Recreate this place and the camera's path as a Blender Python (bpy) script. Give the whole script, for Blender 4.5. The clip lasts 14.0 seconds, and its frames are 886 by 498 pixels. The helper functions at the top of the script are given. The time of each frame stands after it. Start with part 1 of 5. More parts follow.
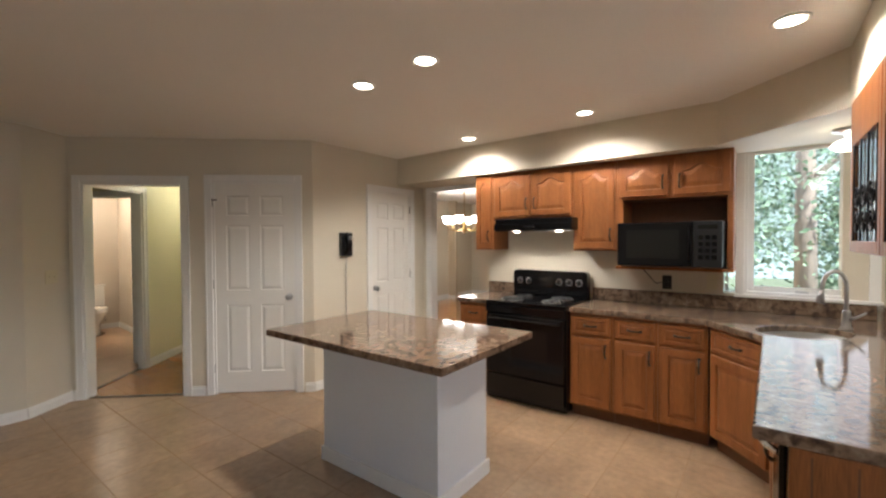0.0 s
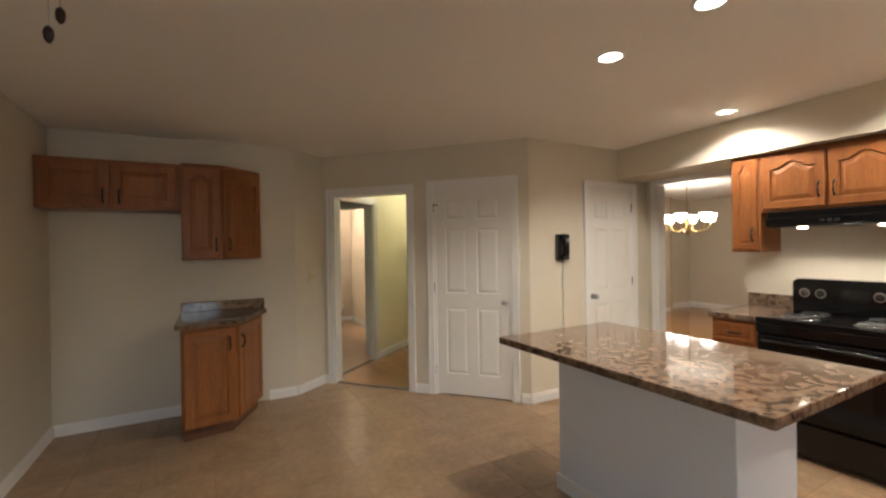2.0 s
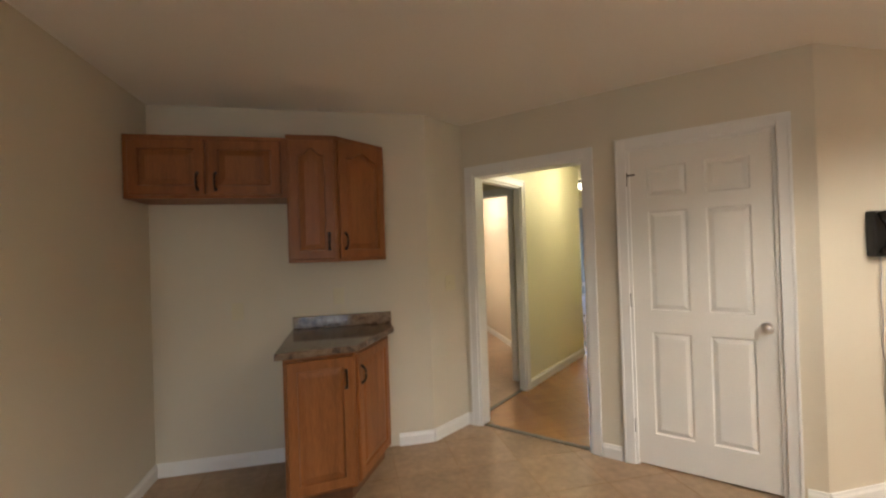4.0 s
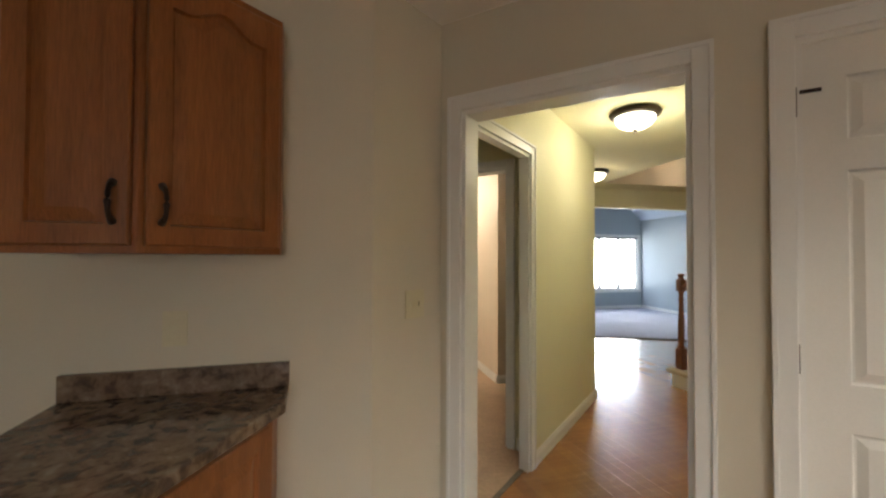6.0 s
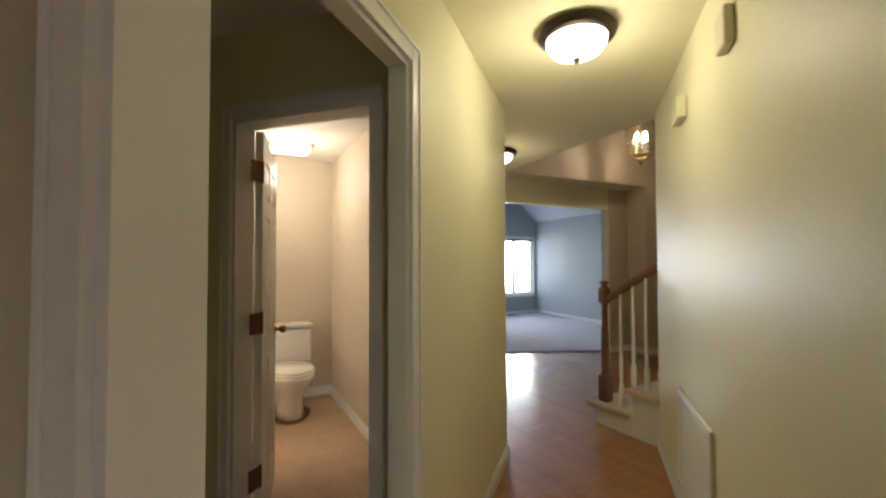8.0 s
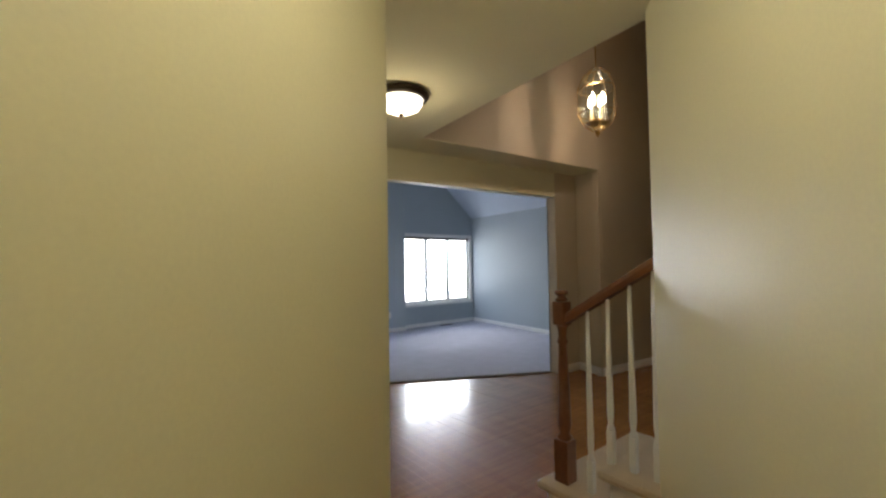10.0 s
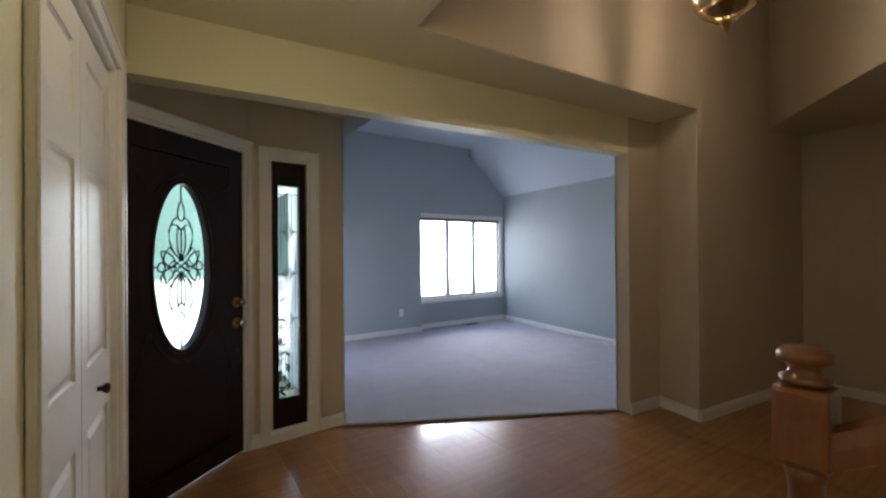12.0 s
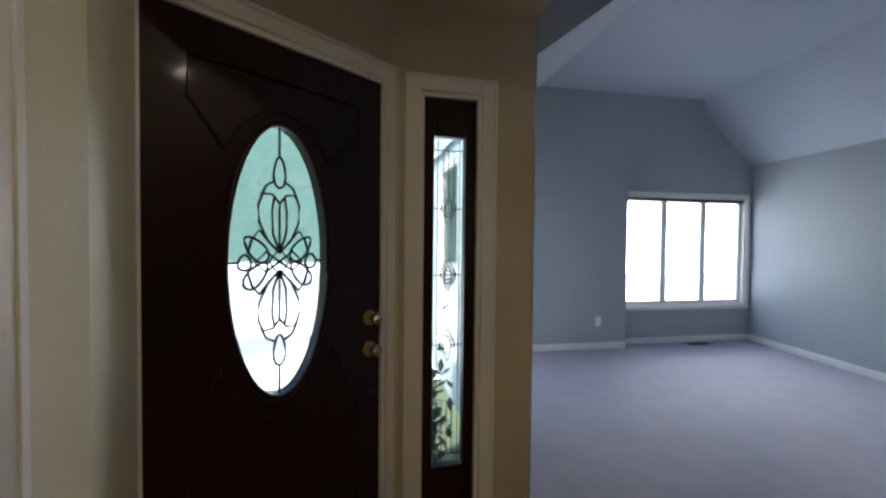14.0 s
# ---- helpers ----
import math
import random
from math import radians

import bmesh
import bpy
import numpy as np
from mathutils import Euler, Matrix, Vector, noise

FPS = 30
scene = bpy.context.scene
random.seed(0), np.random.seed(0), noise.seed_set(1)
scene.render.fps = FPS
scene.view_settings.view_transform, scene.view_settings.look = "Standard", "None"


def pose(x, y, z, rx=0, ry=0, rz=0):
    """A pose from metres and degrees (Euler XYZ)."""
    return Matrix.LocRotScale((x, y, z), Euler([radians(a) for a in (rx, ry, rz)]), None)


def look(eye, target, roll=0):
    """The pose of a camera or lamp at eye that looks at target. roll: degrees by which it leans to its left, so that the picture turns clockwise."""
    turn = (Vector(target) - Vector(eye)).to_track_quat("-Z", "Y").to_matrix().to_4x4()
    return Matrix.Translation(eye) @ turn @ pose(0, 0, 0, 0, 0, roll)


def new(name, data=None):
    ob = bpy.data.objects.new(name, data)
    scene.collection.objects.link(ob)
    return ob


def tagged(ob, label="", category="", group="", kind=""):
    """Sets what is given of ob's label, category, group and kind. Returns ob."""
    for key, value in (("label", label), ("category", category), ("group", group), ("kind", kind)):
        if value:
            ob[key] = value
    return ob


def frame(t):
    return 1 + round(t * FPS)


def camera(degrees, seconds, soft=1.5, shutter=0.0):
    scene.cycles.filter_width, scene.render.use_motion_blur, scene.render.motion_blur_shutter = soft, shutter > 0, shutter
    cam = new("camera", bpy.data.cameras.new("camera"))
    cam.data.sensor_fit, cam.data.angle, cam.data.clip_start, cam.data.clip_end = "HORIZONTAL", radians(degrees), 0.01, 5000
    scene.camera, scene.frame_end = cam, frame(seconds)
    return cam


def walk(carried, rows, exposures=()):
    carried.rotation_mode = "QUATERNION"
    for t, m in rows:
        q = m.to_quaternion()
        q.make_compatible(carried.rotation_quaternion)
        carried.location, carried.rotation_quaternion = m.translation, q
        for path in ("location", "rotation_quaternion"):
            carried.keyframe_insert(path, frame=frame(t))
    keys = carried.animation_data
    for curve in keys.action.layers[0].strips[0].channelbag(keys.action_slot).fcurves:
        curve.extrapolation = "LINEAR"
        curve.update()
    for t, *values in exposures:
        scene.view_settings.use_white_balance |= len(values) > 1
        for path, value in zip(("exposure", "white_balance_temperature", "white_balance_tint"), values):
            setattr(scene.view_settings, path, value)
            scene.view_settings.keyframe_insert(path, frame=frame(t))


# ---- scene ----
cam = camera(92.8, 14.0, 2.4)
PATH = [
    (0, (-0.318, -0.441, 1.47), (1.28, 0.761, 1.428), -0.3),
    (0.5, (-0.306, -0.421, 1.459), (1.155, 0.944, 1.417), -0.7),
    (1, (-0.314, -0.364, 1.455), (0.961, 1.176, 1.42), -1.0),
    (1.5, (-0.327, -0.179, 1.444), (0.774, 1.49, 1.414), -0.7),
    (2, (-0.352, 0.026, 1.445), (0.61, 1.779, 1.438), -0.9),
    (2.5, (-0.299, 0.282, 1.435), (0.491, 2.12, 1.447), -1.5),
    (3, (-0.267, 0.561, 1.429), (0.32, 2.473, 1.432), -1.7),
    (3.5, (-0.246, 0.922, 1.424), (0.185, 2.875, 1.434), -2.0),
    (6, (0.181, 2.796, 1.363), (0.746, 4.714, 1.403), 0.2),
    (6.5, (0.319, 3.118, 1.362), (0.994, 5.001, 1.412), -0.4),
    (7, (0.54, 3.421, 1.366), (1.329, 5.258, 1.41), -0.8),
    (7.5, (0.716, 3.715, 1.344), (1.615, 5.501, 1.388), -0.5),
    (8, (0.88, 4.005, 1.372), (1.898, 5.725, 1.428), -0.2),
    (8.5, (1.136, 4.273, 1.363), (2.273, 5.916, 1.444), -1.1),
    (9, (1.393, 4.522, 1.346), (2.628, 6.092, 1.444), -1.1),
    (11.5, (2.838, 5.842, 1.359), (4.064, 7.423, 1.368), -0.6),
    (12, (3.039, 6.17, 1.355), (4.16, 7.826, 1.361), -0.4),
    (12.5, (3.171, 6.463, 1.367), (4.142, 8.212, 1.371), -0.3),
    (13, (3.306, 6.768, 1.361), (4.079, 8.612, 1.363), 0.0),
    (13.5, (3.384, 7.113, 1.342), (3.952, 9.03, 1.325), 0.4),
    (14, (3.448, 7.435, 1.362), (3.815, 9.401, 1.311), 0.6),
]
walk(cam, [(t, look(e, g, r)) for t, e, g, r in PATH], [
    (0, 1.95, 6050, 10), (1.0, 2.0, 6050, 10), (2.0, 1.95, 6450, 10), (3.0, 2.15, 6550, 10), (3.5, 2.35, 6550, 10), (6, 2.2, 6350, 8), (6.5, 2.0, 6350, 8),
    (7.5, 1.75, 6400, 8), (8.5, 1.72, 6450, 10), (9, 1.55, 6450, 10), (11.5, 1.6, 6300, 14), (12.5, 1.65, 6300, 14), (13.2, 1.5, 6200, 13), (14, 1.4, 6150, 13)])

# ---- light and world ----
world = bpy.data.worlds.new("world")
scene.world = world
world.use_nodes = True
sky = world.node_tree.nodes.new("ShaderNodeTexSky")
sky.sky_type, sky.sun_disc, sky.sun_elevation, sky.sun_rotation = "NISHITA", False, radians(50), radians(-141)
world.node_tree.links.new(sky.outputs[0], world.node_tree.nodes["Background"].inputs[0])
world.node_tree.nodes["Background"].inputs[1].default_value = 0.15


def lamp(name, kind, at, power, color, size=0.1, aim=None, spread=None, size_y=None, spot=None):
    d = bpy.data.lights.new(name, kind)
    d.energy, d.color = power, color
    if kind == "AREA":
        d.size = size
        if size_y:
            d.shape, d.size_y = "RECTANGLE", size_y
        if spread:
            d.spread = radians(spread)
    elif kind == "SPOT":
        d.spot_size, d.spot_blend, d.shadow_soft_size = radians(spot or 100), 0.48, size
    elif kind == "SUN":
        d.angle = size
    else:
        d.shadow_soft_size = size
    ob = new(name, d)
    ob.matrix_world = look(at, aim if aim else (at[0], at[1] + 0.001, at[2] - 1))
    return ob


WARM = (1.0, 0.915, 0.80)
YEL = (1.0, 0.90, 0.66)
DAY = (0.80, 0.87, 1.0)
lamp("sun", "SUN", (-4, -5, 7.7), 5.0, (1.0, 0.95, 0.86), radians(0.6), (0, 0, 0))
CANS = [(1.46, 1.01), (1.51, 1.55), (3.07, 1.79), (2.93, 0.64), (2.13, -0.54)]
for cx, cy in CANS:
    lamp("can_lamp", "SPOT", (cx, cy, 2.425), 19.5, WARM, 0.05, spot=148)
lamp("hood_lamp", "SPOT", (3.34, 1.03, 1.53), 2.6, WARM, 0.03, spot=140)
lamp("hood_lamp", "SPOT", (3.34, 1.45, 1.53), 2.6, WARM, 0.03, spot=140)
lamp("sink_lamp", "POINT", (3.16, -0.83, 1.93), 0.4, WARM, 0.06)
lamp("dining_lamp", "POINT", (6.52, 4.18, 1.62), 7.5, WARM, 0.25)
lamp("hall_lamp", "POINT", (2.40, 5.35, 2.22), 2.9, YEL, 0.10)
lamp("foyer_lamp", "POINT", (3.43, 7.25, 2.24), 1.6, (1.0, 0.83, 0.52), 0.10)
lamp("bath_lamp", "POINT", (1.62, 7.75, 2.10), 3.0, (1.0, 0.88, 0.71), 0.10)
lamp("vanity_lamp", "POINT", (0.46, 7.3, 1.9), 4.2, (1.0, 0.87, 0.70), 0.06)
lamp("stair_lamp", "POINT", (5.59, 7.19, 2.86), 3.8, (1.0, 0.76, 0.55), 0.012)
lamp("window_light", "AREA", (7.665, 12.465, 1.22), 5.2, DAY, 1.78, (7.66, 6, 1.22), size_y=1.35)
lamp("window_light", "AREA", (3.69, -0.69, 1.6), 0.8, DAY, 0.7, (0, -0.3, 1.2), size_y=1.1)
lamp("window_light", "AREA", (4.30, 11.17, 1.2), 2.6, DAY, 0.8, (6.5, 11.0, 0.5), size_y=1.5)
# fill lamp for the kitchen, set in an added window out of view
lamp("window_light", "AREA", (-1.2, -3.1, 1.3), 4.5, DAY, 2.0, (0, 4, 1.2), size_y=1.6)


# ---- materials ----
def mat(name, color, rough=0.5, metal=0.0, var=0.12, scale=3.0, grain=60.0, bump=0.1, stretch=(1, 1, 1), spec=0.5, coat=0.0, emit=None, power=0.0):
    m = bpy.data.materials.new(name)
    m.use_nodes = True
    nt = m.node_tree
    b = nt.nodes["Principled BSDF"]
    b.inputs["Roughness"].default_value = rough
    b.inputs["Metallic"].default_value = metal
    b.inputs["Specular IOR Level"].default_value = spec
    b.inputs["Coat Weight"].default_value = coat
    b.inputs["Coat Roughness"].default_value = 0.08
    c = (*color, 1)
    if emit:
        b.inputs["Emission Color"].default_value = (*emit, 1)
        b.inputs["Emission Strength"].default_value = power
    if var > 0:
        tc = nt.nodes.new("ShaderNodeTexCoord")
        mp = nt.nodes.new("ShaderNodeMapping")
        mp.inputs["Scale"].default_value = stretch
        nt.links.new(tc.outputs["Object"], mp.inputs[0])
        n1 = nt.nodes.new("ShaderNodeTexNoise")
        n1.inputs["Scale"].default_value, n1.inputs["Detail"].default_value = scale, 4
        n2 = nt.nodes.new("ShaderNodeTexNoise")
        n2.inputs["Scale"].default_value, n2.inputs["Detail"].default_value = grain, 3
        nt.links.new(mp.outputs[0], n1.inputs[0])
        nt.links.new(mp.outputs[0], n2.inputs[0])
        mx = nt.nodes.new("ShaderNodeMix")
        mx.inputs[0].default_value = 0.5
        nt.links.new(n1.outputs[0], mx.inputs[2])
        nt.links.new(n2.outputs[0], mx.inputs[3])
        r = nt.nodes.new("ShaderNodeValToRGB")
        r.color_ramp.elements[0].position, r.color_ramp.elements[1].position = 0.3, 0.7
        r.color_ramp.elements[0].color = (*[max(0, v * (1 - var)) for v in color], 1)
        r.color_ramp.elements[1].color = (*[min(1, v * (1 + var)) for v in color], 1)
        nt.links.new(mx.outputs[0], r.inputs[0])
        nt.links.new(r.outputs[0], b.inputs["Base Color"])
        if bump > 0:
            bp = nt.nodes.new("ShaderNodeBump")
            bp.inputs["Strength"].default_value, bp.inputs["Distance"].default_value = bump, 0.004
            nt.links.new(n2.outputs[0], bp.inputs["Height"])
            nt.links.new(bp.outputs[0], b.inputs["Normal"])
    else:
        b.inputs["Base Color"].default_value = c
    return m


def piece_mat(m, low=0.82, high=1.15):
    """Lets each piece take its own shade of the material."""
    nt = m.node_tree
    b = nt.nodes["Principled BSDF"]
    link = b.inputs["Base Color"].links[0]
    src = link.from_socket
    info = nt.nodes.new("ShaderNodeObjectInfo")
    mr = nt.nodes.new("ShaderNodeMapRange")
    mr.inputs["To Min"].default_value, mr.inputs["To Max"].default_value = low, high
    nt.links.new(info.outputs["Random"], mr.inputs["Value"])
    mul = nt.nodes.new("ShaderNodeVectorMath")
    mul.operation = "SCALE"
    nt.links.new(src, mul.inputs[0])
    nt.links.new(mr.outputs[0], mul.inputs["Scale"])
    nt.links.new(mul.outputs[0], b.inputs["Base Color"])
    return m


def granite(name):
    m = mat(name, (0.3, 0.25, 0.2), 0.075, var=0.1, bump=0)
    nt = m.node_tree
    b = nt.nodes["Principled BSDF"]
    tc = nt.nodes.new("ShaderNodeTexCoord")
    n1 = nt.nodes.new("ShaderNodeTexNoise")
    n1.inputs["Scale"].default_value, n1.inputs["Detail"].default_value, n1.inputs["Distortion"].default_value = 24, 8, 0.5
    v = nt.nodes.new("ShaderNodeTexVoronoi")
    v.inputs["Scale"].default_value = 120
    nt.links.new(tc.outputs["Object"], n1.inputs[0])
    nt.links.new(tc.outputs["Object"], v.inputs["Vector"])
    r = nt.nodes.new("ShaderNodeValToRGB")
    e = r.color_ramp.elements
    e[0].position, e[0].color = 0.30, (0.05, 0.034, 0.026, 1)
    e[1].position, e[1].color = 0.70, (0.27, 0.205, 0.15, 1)
    for p, c in ((0.42, (0.11, 0.07, 0.047, 1)), (0.50, (0.18, 0.125, 0.085, 1)), (0.58, (0.21, 0.147, 0.10, 1))):
        q = e.new(p)
        q.color = c
    nt.links.new(n1.outputs[0], r.inputs[0])
    mx = nt.nodes.new("ShaderNodeMix")
    mx.data_type, mx.blend_type = "RGBA", "MULTIPLY"
    mx.inputs[0].default_value = 0.35
    r2 = nt.nodes.new("ShaderNodeValToRGB")
    r2.color_ramp.elements[0].color, r2.color_ramp.elements[0].position = (0.35, 0.28, 0.24, 1), 0.1
    r2.color_ramp.elements[1].color, r2.color_ramp.elements[1].position = (1, 1, 1, 1), 0.5
    nt.links.new(v.outputs["Color"], r2.inputs[0])
    nt.links.new(r.outputs[0], mx.inputs["A"])
    nt.links.new(r2.outputs[0], mx.inputs["B"])
    nt.links.new(mx.outputs["Result"], b.inputs["Base Color"])
    return m


BEIGE = mat("beige_wall_paint", (0.65, 0.59, 0.475), 0.6, var=0.04, scale=1.3, grain=160, bump=0.05)
CEIL = mat("ceiling_paint", (0.86, 0.83, 0.78), 0.8, var=0.03, scale=1.0, grain=120, bump=0.08)
YELLOW = mat("pale_yellow_wall_paint", (0.74, 0.70, 0.49), 0.48, var=0.04, scale=1.2, grain=90, bump=0.04)
HALLCEIL = mat("hall_ceiling_paint", (0.78, 0.74, 0.53), 0.8, var=0.03, scale=1, grain=120, bump=0.06)
PINK = mat("blush_wall_paint", (0.63, 0.545, 0.445), 0.5, var=0.04, scale=1.2, grain=140, bump=0.05)
BLUE = mat("grey_blue_wall_paint", (0.39, 0.435, 0.46), 0.55, var=0.04, scale=1.2, grain=140, bump=0.05)
BLUECEIL = mat("living_ceiling_paint", (0.46, 0.51, 0.58), 0.8, var=0.03, scale=1, grain=120, bump=0.05)
TAUPE = mat("taupe_wall_paint", (0.55, 0.47, 0.34), 0.6, var=0.05, scale=1.0, grain=140, bump=0.05)
WHITE = mat("white_trim_paint", (0.80, 0.79, 0.76), 0.32, var=0.03, scale=4, grain=150, bump=0.03)
DOORWHITE = mat("white_door_paint", (0.80, 0.78, 0.73), 0.38, var=0.03, scale=3, grain=140, bump=0.05)
ISLWHITE = mat("white_island_paint", (0.72, 0.74, 0.76), 0.5, var=0.04, scale=2, grain=110, bump=0.06)
OAK = mat("honey_oak", (0.26, 0.096, 0.030), 0.40, var=0.32, scale=2.2, grain=26, bump=0.12, stretch=(9, 9, 0.7), spec=0.3)
# darker oak with the shade of recesses in its colour; also plain dark brown
OAKIN = mat("shaded_oak_dark_brown", (0.13, 0.05, 0.018), 0.5, var=0.2, scale=3, grain=40)
GRAN = granite("brown_granite")
BLACK = mat("black_enamel", (0.005, 0.005, 0.0055), 0.12, var=0.1, scale=4, grain=80, bump=0.01, spec=0.35)
BLACKM = mat("black_plastic", (0.012, 0.012, 0.0125), 0.34, var=0.15, scale=5, grain=90, bump=0.04)
GLASSBLK = mat("dark_oven_glass", (0.010, 0.0098, 0.0095), 0.07, var=0.05, scale=3, grain=40, bump=0)
CHROME = mat("chrome", (0.75, 0.75, 0.76), 0.12, 1.0, var=0.04, scale=8, grain=60, bump=0)
STEEL = mat("brushed_steel", (0.55, 0.55, 0.56), 0.28, 1.0, var=0.08, scale=8, grain=120, bump=0.03, stretch=(1, 12, 1))
BRONZE = mat("dark_bronze", (0.05, 0.035, 0.025), 0.42, 0.7, var=0.2, scale=10, grain=90)
AGEDBRASS = mat("aged_brass", (0.20, 0.13, 0.06), 0.45, 0.8, var=0.25, scale=12, grain=90)
BRASS = mat("antique_brass", (0.42, 0.27, 0.10), 0.3, 1.0, var=0.15, scale=10, grain=90)
DARKDOOR = mat("dark_mahogany", (0.016, 0.0045, 0.004), 0.36, var=0.35, scale=2, grain=28, bump=0.1, stretch=(8, 8, 0.7), spec=0.25, coat=0.05)
RAILWOOD = mat("stained_handrail_oak", (0.16, 0.054, 0.017), 0.30, var=0.3, scale=3, grain=30, bump=0.08, stretch=(3, 3, 1), coat=0.4)
TREADRUG = mat("cream_stair_carpet", (0.55, 0.46, 0.36), 0.95, var=0.14, scale=6, grain=260, bump=0.6)
CARPET = mat("grey_carpet", (0.42, 0.42, 0.49), 0.97, var=0.10, scale=5, grain=320, bump=0.8)
TILE = piece_mat(mat("tan_floor_tile", (0.35, 0.235, 0.14), 0.30, var=0.27, scale=4.5, grain=22, bump=0.06), 0.92, 1.07)
GROUT = mat("tan_grout", (0.335, 0.226, 0.135), 0.85, var=0.2, scale=8, grain=150, bump=0.3)
PLANKSUB = mat("oak_floor_joint", (0.22, 0.10, 0.036), 0.5, var=0.2, scale=3, grain=40)
BATHTILE = mat("rose_bath_floor", (0.50, 0.34, 0.22), 0.35, var=0.2, scale=5, grain=40, bump=0.05)
PLANK = piece_mat(mat("oak_strip_floor", (0.38, 0.172, 0.058), 0.25, var=0.28, scale=2.0, grain=24, bump=0.06, stretch=(0.8, 14, 8), coat=0.5), 0.92, 1.08)
PORC = mat("white_porcelain", (0.82, 0.79, 0.74), 0.10, var=0.02, scale=3, grain=30, bump=0, coat=0.5)
IVORY = mat("ivory_plastic", (0.66, 0.60, 0.42), 0.4, var=0.04, scale=6, grain=60, bump=0.02)
BULB = mat("lit_bulb", (1, 0.9, 0.75), 0.5, var=0, emit=(1.0, 0.86, 0.66), power=6)
DOMEG = mat("frosted_dome_glass", (0.95, 0.92, 0.8), 0.4, var=0, emit=(1.0, 0.93, 0.72), power=1.1)
SHADEG = mat("frosted_shade_glass", (0.95, 0.92, 0.85), 0.4, var=0, emit=(1.0, 0.94, 0.84), power=4.5)
LEAD = mat("lead_came", (0.03, 0.03, 0.032), 0.45, 0.6, var=0.1, scale=20, grain=90)
FOLI = piece_mat(mat("leaf_green", (0.12, 0.19, 0.12), 0.6, var=0.35, scale=3, grain=20), 0.6, 1.4)
BARK = mat("grey_bark", (0.20, 0.17, 0.14), 0.9, var=0.3, scale=4, grain=30, bump=0.6, stretch=(2, 2, 0.5))
GRASS = mat("lawn", (0.07, 0.09, 0.05), 0.95, var=0.35, scale=1.2, grain=40, bump=0.5)
# backdrop colours that light themselves: outdoor brightness is put in as glow
GLOW = mat("glowing_bright_distance", (0.9, 0.93, 0.95), 0.9, var=0.05, emit=(0.93, 0.97, 1.0), power=4.5)
GREENGLOW = mat("glowing_green_distance", (0.04, 0.06, 0.06), 0.95, var=0.3, scale=0.6, grain=4, bump=0, emit=(0.70, 0.88, 0.86), power=0.36)
DIMGLOW = mat("glowing_side_yard_distance", (0.04, 0.06, 0.06), 0.95, var=0.3, scale=0.6, grain=4, bump=0, emit=(0.70, 0.86, 0.92), power=0.085)
TEALGLOW = mat("glowing_wood_edge", (0.03, 0.06, 0.055), 0.95, var=0.3, scale=0.6, grain=4, bump=0, emit=(0.50, 0.82, 0.74), power=0.12)
DRIVE = mat("pale_driveway", (0.62, 0.61, 0.58), 0.9, var=0.1, scale=1, grain=60, bump=0.3)


def glass(name, color=(1, 1, 1), rough=0.0):
    m = bpy.data.materials.new(name)
    m.use_nodes = True
    nt = m.node_tree
    nt.nodes.remove(nt.nodes["Principled BSDF"])
    out = nt.nodes["Material Output"]
    t = nt.nodes.new("ShaderNodeBsdfTransparent")
    t.inputs[0].default_value = (*color, 1)
    g = nt.nodes.new("ShaderNodeBsdfGlossy")
    g.inputs["Roughness"].default_value = rough
    w = nt.nodes.new("ShaderNodeLayerWeight")
    p = nt.nodes.new("ShaderNodeMath")
    p.operation = "POWER"
    p.inputs[1].default_value = 5.0
    nt.links.new(w.outputs["Facing"], p.inputs[0])
    f = nt.nodes.new("ShaderNodeMath")
    f.operation = "MULTIPLY_ADD"
    f.inputs[1].default_value, f.inputs[2].default_value = 0.9, 0.04
    nt.links.new(p.outputs[0], f.inputs[0])
    mx = nt.nodes.new("ShaderNodeMixShader")
    nt.links.new(f.outputs[0], mx.inputs[0])
    nt.links.new(t.outputs[0], mx.inputs[1])
    nt.links.new(g.outputs[0], mx.inputs[2])
    nt.links.new(mx.outputs[0], out.inputs[0])
    return m


PANE = glass("window_glass")
BEVEL = glass("bevelled_glass", (0.92, 0.97, 0.96), 0.05)
FROST = bpy.data.materials.new("textured_door_glass")
FROST.use_nodes = True
FROST.node_tree.nodes["Principled BSDF"].inputs["Base Color"].default_value = (0.85, 0.95, 0.93, 1)
FROST.node_tree.nodes["Principled BSDF"].inputs["Transmission Weight"].default_value = 1.0
FROST.node_tree.nodes["Principled BSDF"].inputs["Roughness"].default_value = 0.16
FROST.node_tree.nodes["Principled BSDF"].inputs["IOR"].default_value = 1.08


# ---- mesh helpers ----
def part(name, bm, material, parent=None, label="", smooth=False):
    me = bpy.data.meshes.new(name)
    bmesh.ops.recalc_face_normals(bm, faces=bm.faces)
    bm.to_mesh(me)
    bm.free()
    me.materials.append(material)
    if smooth:
        for p in me.polygons:
            p.use_smooth = True
    ob = new(name, me)
    if parent is not None:
        ob.parent = parent
    if label:
        ob["label"] = label
    return ob


def thing(name, m, label, category, group=""):
    ob = new(name)
    ob.empty_display_size = 0.1
    ob.matrix_basis = m
    return tagged(ob, label, category, group)


